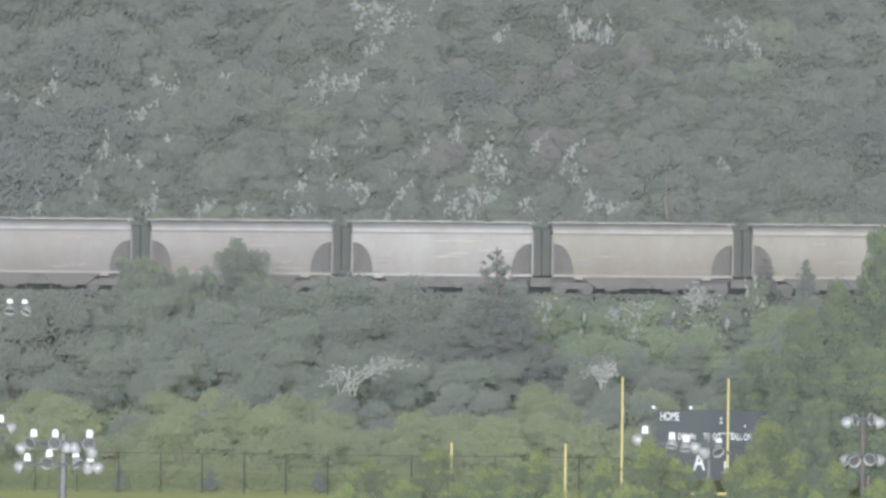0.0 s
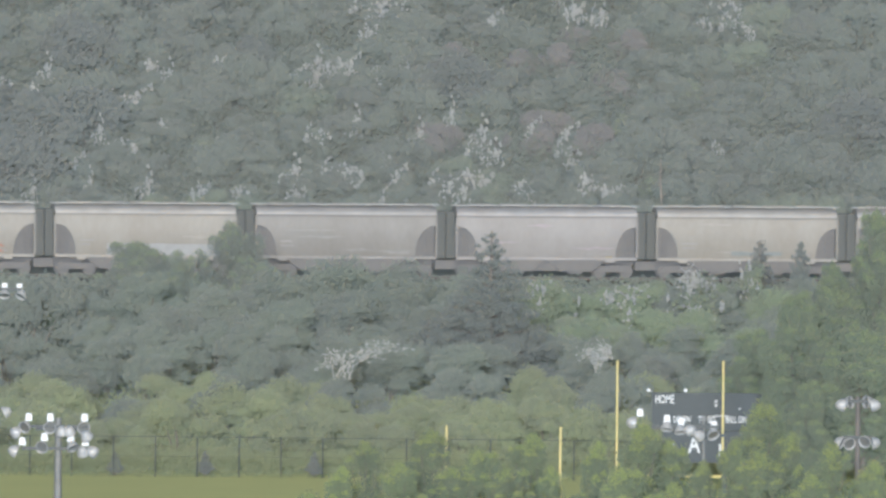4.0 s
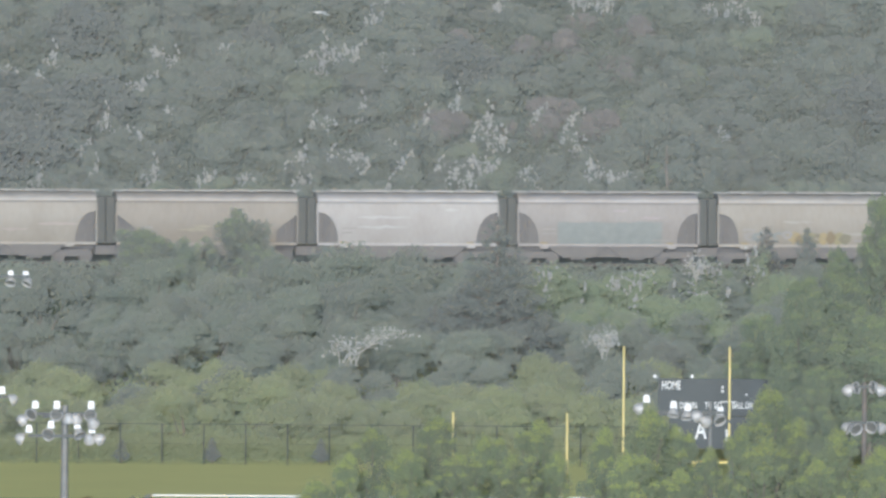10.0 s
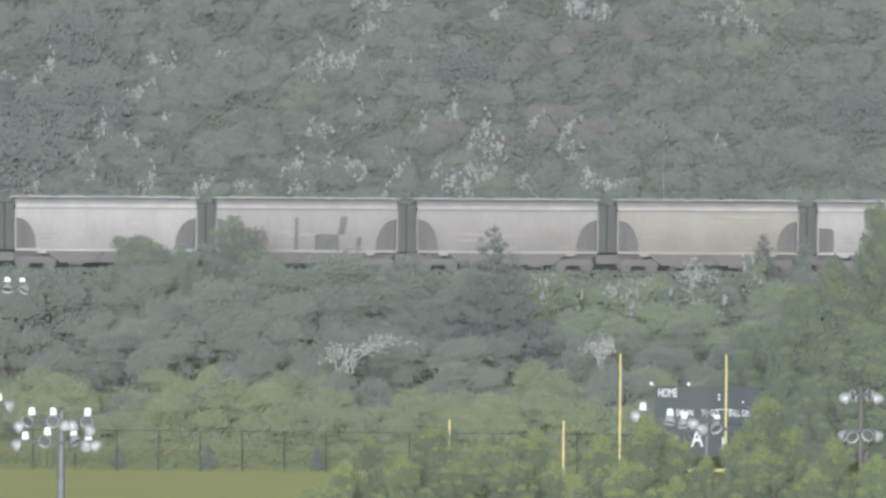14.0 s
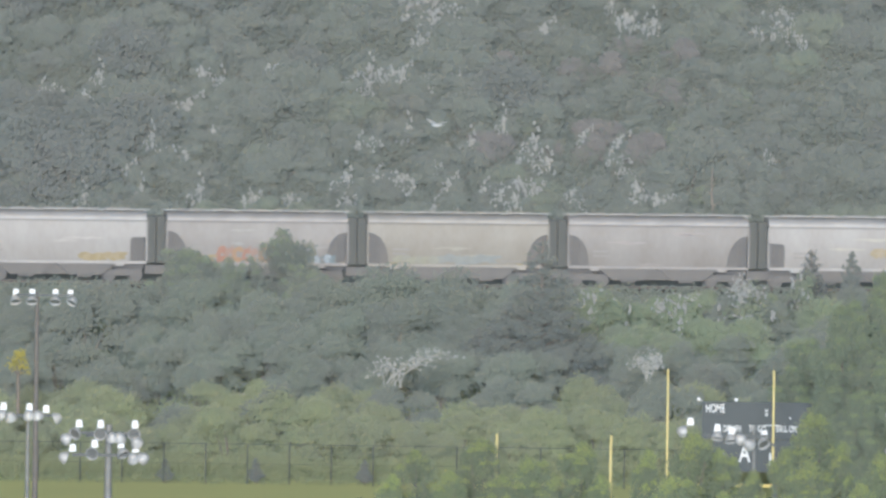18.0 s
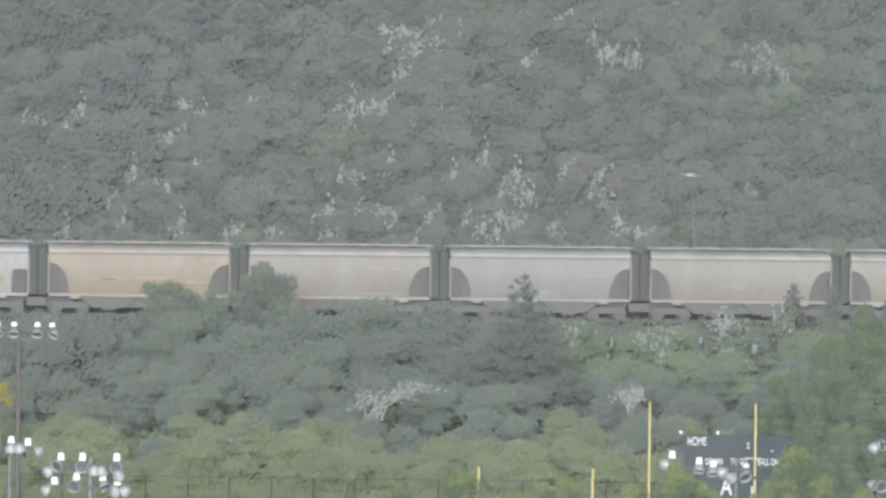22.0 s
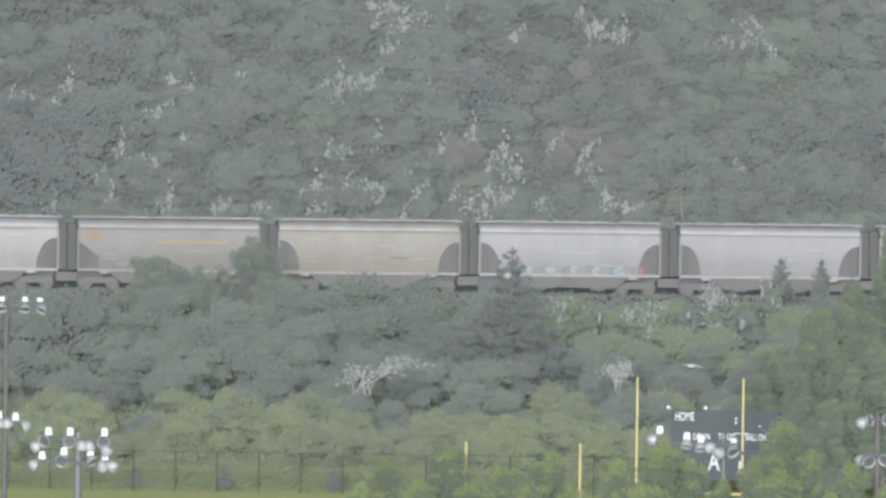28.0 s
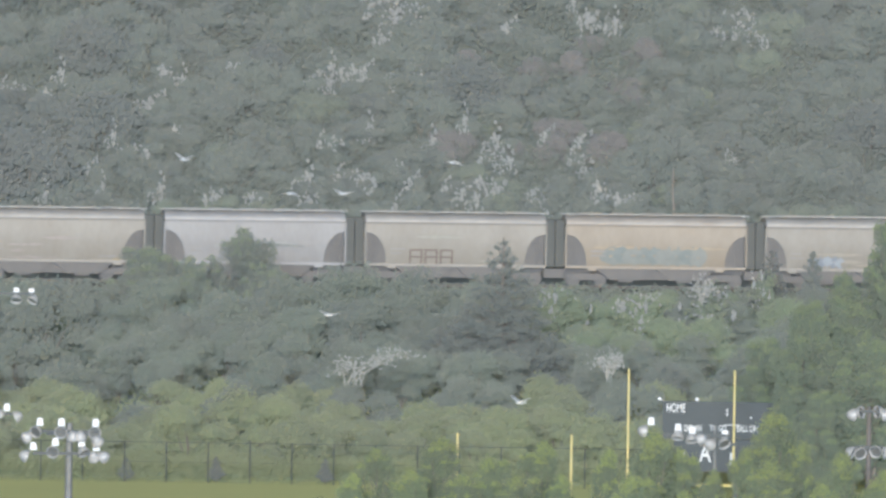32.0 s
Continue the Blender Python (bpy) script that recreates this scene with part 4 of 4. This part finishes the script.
def dead_trunk(x, y, top):
    """A bare leaning trunk with a few stubs of branches."""
    z = ground(x, y)
    tree = thing("dead_tree", pose(x, y, z), "thin bare dead tree trunk above the railway", "tree")
    bm = bmesh.new()
    pts = [(0.12 * math.sin(k * 1.1) * 0.4 - 0.02 * k, 0, (top - z) * k / 6 - 0.3) for k in range(7)]
    for k in range(6):
        tube(bm, pts[k], pts[k + 1], 0.085 - 0.008 * k, 0.077 - 0.008 * k, 7, False)
    part("trunk", bm, pale_wood, tree)
    for k, side in ((3, 1), (4, -1), (5, 1)):
        bm = bmesh.new()
        tube(bm, pts[k], (pts[k][0] + side * 0.4, -0.1, pts[k][2] + 0.35), 0.025, 0.008, 5, False)
        part("branch_stub", bm, pale_wood, tree)


dead_trunk(14.5, 1853.0, 12.7)


# ---- sports field ----
def strip(name, x0, y0, x1, y1, width, mat, label, high=0.012):
    bm = bmesh.new()
    d = math.hypot(x1 - x0, y1 - y0)
    box(bm, 0, -width / 2, 0, d, width / 2, high)
    ob = part(name, bm, mat, at=pose(x0, y0, 0.114, 0, 0, math.degrees(math.atan2(y1 - y0, x1 - x0))))
    return tagged(ob, label, "field edge", kind="structure")


strip("field_kerb", -15.80, 1553, 40, 1553, 0.2, line_white, "low white kerb along the end of the turf", 0.11)
strip("field_kerb", -15.80, 1552.8, -18.00, 1515, 0.25, line_white, "low white kerb along the turf", 0.11)
strip("field_line", -12.45, 1530, 40, 1530, 1.4, line_white, "white painted field line on the turf")
strip("field_line", -19.06, 1552, -22.19, 1516, 0.35, line_yellow, "yellow painted line on the turf")
flat("turf_apron", -30, 1380, -11.52, 1549, 0.105, turf_mat, "dark green artificial turf beside the field", "turf")


def goal_post(x, y, mat, label):
    goal = thing("goal_post", pose(x, y, 0.1), label, "goal post", "goal posts")
    bm = bmesh.new()
    tube(bm, (-2.82, 0, 2.95), (2.82, 0, 2.95), 0.085, sides=10)
    part("crossbar", bm, mat, goal)
    for s in (-2.82, 2.82):
        bm = bmesh.new()
        tube(bm, (s, 0, 3.04), (s, 0, 9.1), 0.062, 0.055, sides=10)
        part("upright", bm, mat, goal)
    bm = bmesh.new()
    tube(bm, (0, 1.6, 0), (0, 1.6, 2.0), 0.12, sides=10), tube(bm, (0, 1.6, 2.0), (0, 1.1, 2.7), 0.11, sides=10), tube(bm, (0, 1.1, 2.7), (0, 0.09, 2.95), 0.10, sides=10)
    part("support_post", bm, mat, goal)
    return goal


goal_post(12.47, 1527, goal_yellow, "tall yellow football goal post at the far end")
goal_post(3.35, 1417, goal_yellow, "tall yellow football goal post behind leafy trees")


def words(text, size, mat, parent, x, z, name="lettering"):
    cu = bpy.data.curves.new(name, "FONT")
    cu.body, cu.size, cu.extrude, cu.offset, cu.align_x = text, size, 0.01, size * 0.014, "LEFT"
    tmp = bpy.data.objects.new(name, cu)
    scene.collection.objects.link(tmp)
    bpy.context.view_layer.update()
    me = bpy.data.meshes.new_from_object(tmp.evaluated_get(bpy.context.evaluated_depsgraph_get()))
    bpy.data.objects.remove(tmp)
    me.materials.clear()
    me.materials.append(mat)
    return part(name, me, None, parent, at=pose(x, -0.165, z, 90) @ Matrix.Diagonal((0.66 if z > 6.3 or len(text) == 1 else 0.56, 1, 1, 1)))


def build_scoreboard():
    bx, by, bz = 11.66, 1550.00, 4.78
    board = thing("scoreboard", pose(bx, by, 0), "dark slate football scoreboard with white lettering on posts", "scoreboard")
    u = 32.74
    bm = bmesh.new()
    box(bm, 0, -0.15, bz, 258 / u, 0.15, bz + 66 / u)
    part("panel", bm, board_dark, board)
    bm = bmesh.new()
    box(bm, 20 / u, -0.12, bz - 58 / u, 238 / u, 0.12, bz - 1 / u)
    part("name_panel", bm, board_dark, board)
    for px in (30, 130, 228):
        bm = bmesh.new()
        box(bm, px / u - 0.1, 0.152, 0, px / u + 0.1, 0.35, bz + 60 / u)
        part("post", bm, dark_metal, board)
    top = bz + 66 / u
    for text, px, py, h in (("HOME", 6, 19, 15), ("DOWN", 38, 53, 11.5), ("TO GO", 83, 52.5, 11.5), ("BALL ON", 131, 52.5, 11.5), ("G", 196, 19, 15)):
        words(text, h / u / 0.70, text_white, board, px / u, top - py / u)
    words("A", 32 / u / 0.70, text_white, board, 66 / u, bz - 40 / u)
    for px, py, w, h in ((112, 13, 4, 4), (112, 20, 4, 4), (110, 40, 28, 1.6), (155, 26, 3, 3)):
        bm = bmesh.new()
        box(bm, px / u, -0.172, top - (py + h) / u, (px + w) / u, -0.152, top - py / u)
        part("display_mark", bm, text_white, board)
    for px, w in ((36, 10), (120, 9), (148, 6)):
        bm = bmesh.new()
        box(bm, px / u, -0.14, bz - 46 / u, (px + w * 0.4) / u, -0.122, bz - 24 / u)
        part("letter_bar", bm, text_white, board)
    for px in (-6, 60):
        bm = bmesh.new()
        tube(bm, (max(px, 1) / u, 0, top), (px / u, 0, top + 4 / u), 0.03), tube(bm, (px / u, -0.12, top + 4 / u), (px / u, 0.12, top + 4 / u), 0.09)
        part("small_horn", bm, lamp_white, board)


build_scoreboard()


def build_fence():
    fence = thing("chain_link_fence", Matrix(), "dark chain-link fence posts and rail beyond the grass", "fence")
    y0 = 1606
    for i in range(-4, 16):
        x = -18.04 + i * 2.345
        bm = bmesh.new()
        tube(bm, (x, y0, 0), (x, y0, 2.32), 0.036, sides=8)
        part("post", bm, dark_metal, fence)
    x0, x1 = -18.04 - 4 * 2.345, -18.04 + 15 * 2.345
    for z, r in ((2.3, 0.016), (1.2, 0.006), (0.1, 0.006)):
        bm = bmesh.new()
        tube(bm, (x0, y0 - 0.07, z), (x1, y0 - 0.07, z), r, sides=6)
        part("rail", bm, dark_metal, fence)


build_fence()


# ---- floodlights ----
def bowl_mesh():
    bm = bmesh.new()
    rings, n = [], 16
    for y, r in ((0.34, 0.06), (0.33, 0.11), (0.27, 0.17), (0.16, 0.245), (0.06, 0.28), (0.0, 0.295), (-0.03, 0.30), (-0.03, 0.275), (0.06, 0.255), (0.16, 0.19), (0.24, 0.08)):
        rings.append([bm.verts.new((r * math.cos(i * math.tau / n), y, r * math.sin(i * math.tau / n))) for i in range(n)])
    for a, b in zip(rings, rings[1:]):
        for i in range(n):
            bm.faces.new((a[i], a[(i + 1) % n], b[(i + 1) % n], b[i]))
    bm.faces.new(rings[0]), bm.faces.new(rings[-1])
    return mesh_of("reflector", bm, lamp_white, True)


def glass_mesh():
    bm = bmesh.new()
    tube(bm, (0, 0.045, 0), (0, 0.06, 0), 0.25, sides=16)
    return mesh_of("lens", bm, lamp_glass)


def ballast_mesh():
    bm = bmesh.new()
    prism(bm, [(-0.16, 0.29), (0.16, 0.29), (0.125, 0.64), (-0.125, 0.64)], "y", -0.15, 0.15)
    bmesh.ops.bevel(bm, geom=bm.edges[:], offset=0.02, segments=1)
    return mesh_of("ballast_box", bm, lamp_white)


BOWL, GLASS, BALLAST = bowl_mesh(), glass_mesh(), ballast_mesh()


def light_pole(name, x, y, top, radius, mat, arms, lamps, label):
    """arms: height, from, to, offset forward; lamps: across, height, yaw, tilt, with a ballast box or not."""
    pole = thing(name, pose(x, y, ground(x, y)), label, "light pole", "floodlight poles")
    bm = bmesh.new()
    tube(bm, (0, 0, -0.3), (0, 0, top), radius * 1.35, radius * 0.8, sides=12)
    part("pole", bm, mat, pole)
    for z, a, b, f in arms:
        bm = bmesh.new()
        box(bm, a, f - 0.07, z - 0.07, b, f + 0.07, z + 0.07)
        part("crossarm", bm, dark_metal, pole)
    for dx, z, yaw, tilt, boxed in lamps:
        bowl = part("floodlight", BOWL, None, pole, "white floodlight bowl", at=pose(dx, -0.35, z, tilt, 0, yaw))
        part("lens", GLASS, None, bowl, "grey glass lens")
        if boxed:
            part("ballast_box", BALLAST, None, pole, at=pose(dx + boxed, -0.1, z))
        bm = bmesh.new()
        tube(bm, (dx, -0.2, z), (dx, 0.0, z + 0.1), 0.03)
        part("bracket", bm, dark_metal, pole)
    return pole


px, py, pz = -17.12, 1300.00, 13.19
U = 39.04
light_pole("floodlight_pole", px, py, pz, 0.19, galvanised,
           [(pz - 15 / U, -54 / U, 52 / U, -0.25), (pz - 54 / U, -64 / U, 62 / U, -0.25), (pz - 20 / U, -40 / U, 44 / U, 0.25)],
           [(-60 / U, pz - 17 / U, -35, 25, 0.2), (-73 / U, pz - 27 / U, 120, 20, 0), (-15 / U, pz - 17 / U, 0, 14, 0.02), (45 / U, pz - 17 / U, 5, 14, 0.04), (51 / U, pz - 33 / U, 150, 40, 0), (7 / U, pz - 26 / U, 170, 60, 0), (20 / U, pz - 26 / U, 175, 60, 0),
            (-75 / U, pz - 60 / U, 100, 20, 0.3), (-29 / U, pz - 52 / U, -15, 18, 0.12), (27 / U, pz - 53 / U, 40, 50, -0.12), (60 / U, pz - 60 / U, -120, 20, -0.3), (45 / U, pz - 61 / U, 160, 40, 0)],
           "grey steel floodlight pole with white lamp heads")
px, py, pz = -22.80, 1450.00, 15.02
U = 35.0
light_pole("floodlight_pole", px, py, pz, 0.125, wood_pole, [(pz - 6 / U, -40 / U, 64 / U, -0.25)],
           [(-38 / U, pz - 18 / U, 15, 58, 0.01), (-9 / U, pz - 18 / U, 5, 58, 0.01), (32 / U, pz - 18 / U, -5, 56, 0.01), (61 / U, pz - 19 / U, -45, 50, -0.06)],
           "brown wooden floodlight pole with four white lamp heads")
px, py, pz = -21.59, 1350.00, 12.23
U = 37.6
light_pole("floodlight_pole", px, py, pz, 0.11, galvanised, [(pz - 10 / U, -45 / U, 42 / U, -0.25)],
           [(-44 / U, pz - 12 / U, 100, 25, 0.02), (-30 / U, pz - 16 / U, 160, 50, 0), (2 / U, pz - 13 / U, 170, 60, 0.02), (18 / U, pz - 13 / U, 150, 60, 0), (48 / U, pz - 16 / U, -95, 25, -0.42)],
           "slim grey floodlight pole with white lamp heads")
px, py, pz = 19.14, 1300.00, 14.50
U = 39.04
light_pole("floodlight_pole", px, py, pz, 0.14, wood_pole, [(pz - 8 / U, -24 / U, 24 / U, -0.3), (pz - 72 / U, -26 / U, 26 / U, -0.3)],
           [(-27 / U, pz - 15 / U, 110, 0, 0), (-14 / U, pz - 10 / U, 60, -10, 0), (14 / U, pz - 9 / U, -60, 0, 0), (27 / U, pz - 15 / U, -110, 0, 0), (-28 / U, pz - 82 / U, 70, 20, 0), (-14 / U, pz - 84 / U, 25, 25, 0), (12 / U, pz - 80 / U, -25, 20, 0), (27 / U, pz - 82 / U, -80, 10, 0)],
           "brown wooden floodlight pole with two tiers of lamps")
px, py, pz = 12.25, 1310.00, 13.21
U = 38.7
light_pole("floodlight_pole", px, py, pz, 0.09, galvanised, [(pz - 18 / U, -120 / U, 24 / U, -0.25), (pz - 34 / U, -40 / U, 40 / U, 0.25)],
           [(-124 / U, pz - 12 / U, 110, 10, 0.28), (-66 / U, pz - 23 / U, -20, 68, 0.02), (-41 / U, pz - 28 / U, 15, 68, 0.02), (-26 / U, pz - 25 / U, -120, 15, 0), (17 / U, pz - 33 / U, 30, 40, 0.02), (-8 / U, pz - 34 / U, 150, 15, 0)],
           "dark floodlight pole with white lamp heads behind trees")


# ---- birds ----
feather = material("white_feather", (0.74, 0.75, 0.75), (0.84, 0.85, 0.85), 3, 0.8, 0)
wing_grey = material("pale_wing_feather", (0.66, 0.67, 0.67), (0.8, 0.81, 0.81), 4, 0.8, 0)
birds = []


def build_bird():
    bird = thing("gull", Matrix(), "white gull flying with spread wings", "bird", "gulls")
    bm = bmesh.new()
    rings = []
    for x, r in ((-0.30, 0.01), (-0.24, 0.05), (-0.14, 0.06), (0.0, 0.085), (0.16, 0.06), (0.26, 0.03), (0.36, 0.05)):
        rings.append([bm.verts.new((x, r * math.cos(i * math.tau / 8), (0.3 if x > 0.3 else 1) * r * math.sin(i * math.tau / 8))) for i in range(8)])
    for a, b in zip(rings, rings[1:]):
        for i in range(8):
            bm.faces.new((a[i], a[(i + 1) % 8], b[(i + 1) % 8], b[i]))
    part("body", bm, feather, bird, smooth=True)
    for side in (-1, 1):
        bm = bmesh.new()
        prism(bm, [(-0.12, 0), (-0.16, side * 0.3), (-0.06, side * 0.66), (0.0, side * 0.68), (0.06, side * 0.35), (0.11, 0)], "z", -0.008, 0.012)
        part("wing", bm, wing_grey, bird, at=pose(0, side * 0.06, 0.03))
    return bird


def fly(t0, p0, t1, p1, phase):
    """A gull that crosses steadily from p0 at t0 to p1 at t1."""
    bird = copy_thing(BIRD, Matrix())
    bird.scale = (1.2, 1.2, 1.2)
    birds.append((bird, t0, Vector(p0), t1, Vector(p1), phase))


BIRD = build_bird()
fly(9.0, (18.22, 1650.00, 23.66), 10.3, (-14.84, 1650.00, 24.89), 0.0)
fly(17.0, (20.64, 1650.00, 20.63), 19.0, (-26.77, 1650.00, 18.08), 1.3)
fly(21.5, (22.60, 1700.00, 17.76), 24.0, (-25.35, 1700.00, 16.40), 2.6)
fly(28.5, (5.22, 1600.00, 8.01), 30.3, (-23.38, 1600.00, 9.18), 3.9)
fly(30.1, (23.94, 1700.00, 18.22), 32.0, (-15.79, 1700.00, 15.98), 5.2)
fly(30.9, (17.71, 1700.00, 17.03), 32.0, (-6.34, 1700.00, 14.11), 6.5)
fly(30.9, (23.12, 1700.00, 18.09), 32.0, (0.16, 1700.00, 16.06), 7.8)
fly(30.9, (13.99, 1690.00, 16.76), 32.0, (-9.40, 1690.00, 14.31), 9.1)
fly(30.7, (20.68, 1650.00, 10.43), 32.0, (-6.86, 1650.00, 8.32), 10.4)
fly(31.1, (21.62, 1600.00, 5.99), 32.0, (4.11, 1600.00, 5.01), 11.7)
fly(29.3, (9.29, 1680.00, 24.66), 30.7, (-17.71, 1680.00, 23.80), 13.0)
fly(29.3, (9.97, 1680.00, 23.85), 30.7, (-17.03, 1680.00, 22.99), 14.3)
fly(29.3, (12.45, 1680.00, 24.08), 30.7, (-14.55, 1680.00, 23.23), 15.6)
fly(29.3, (13.27, 1680.00, 24.40), 30.7, (-13.73, 1680.00, 23.54), 16.9)
fly(29.3, (13.94, 1680.00, 24.14), 30.7, (-13.06, 1680.00, 23.28), 18.2)
fly(29.3, (16.25, 1680.00, 24.31), 30.7, (-10.75, 1680.00, 23.45), 19.5)
fly(29.3, (18.76, 1680.00, 24.55), 30.7, (-8.24, 1680.00, 23.69), 20.8)
for o in (*BIRD.children_recursive, BIRD):
    bpy.data.objects.remove(o)


def flights():
    for bird, t0, p0, t1, p1, phase in birds:
        v = (p1 - p0) / (t1 - t0)
        turn = math.degrees(math.atan2(v.y, v.x)) + 180
        walk(bird, [(t, Matrix.Translation(p0 + v * (t - t0)) @ pose(0, 0, 0, 0, 0, turn + 40) @ pose(0, 0, 0, 4)) for t in (0, max(0.5, t0), 32)])
        for w, side in zip(bird.children, (0, -1, 1)):
            if side:
                steps = [0] + [t0 - 0.3 + 0.07 * k for k in range(int((t1 - t0 + 0.6) / 0.07) + 1) if 0 < t0 - 0.3 + 0.07 * k < 32] + [32]
                walk(w, [(t, pose(0, side * 0.06, 0.03, side * (4 + 17 * math.sin(t * 15 + phase)))) for t in steps])


flights()
motions()
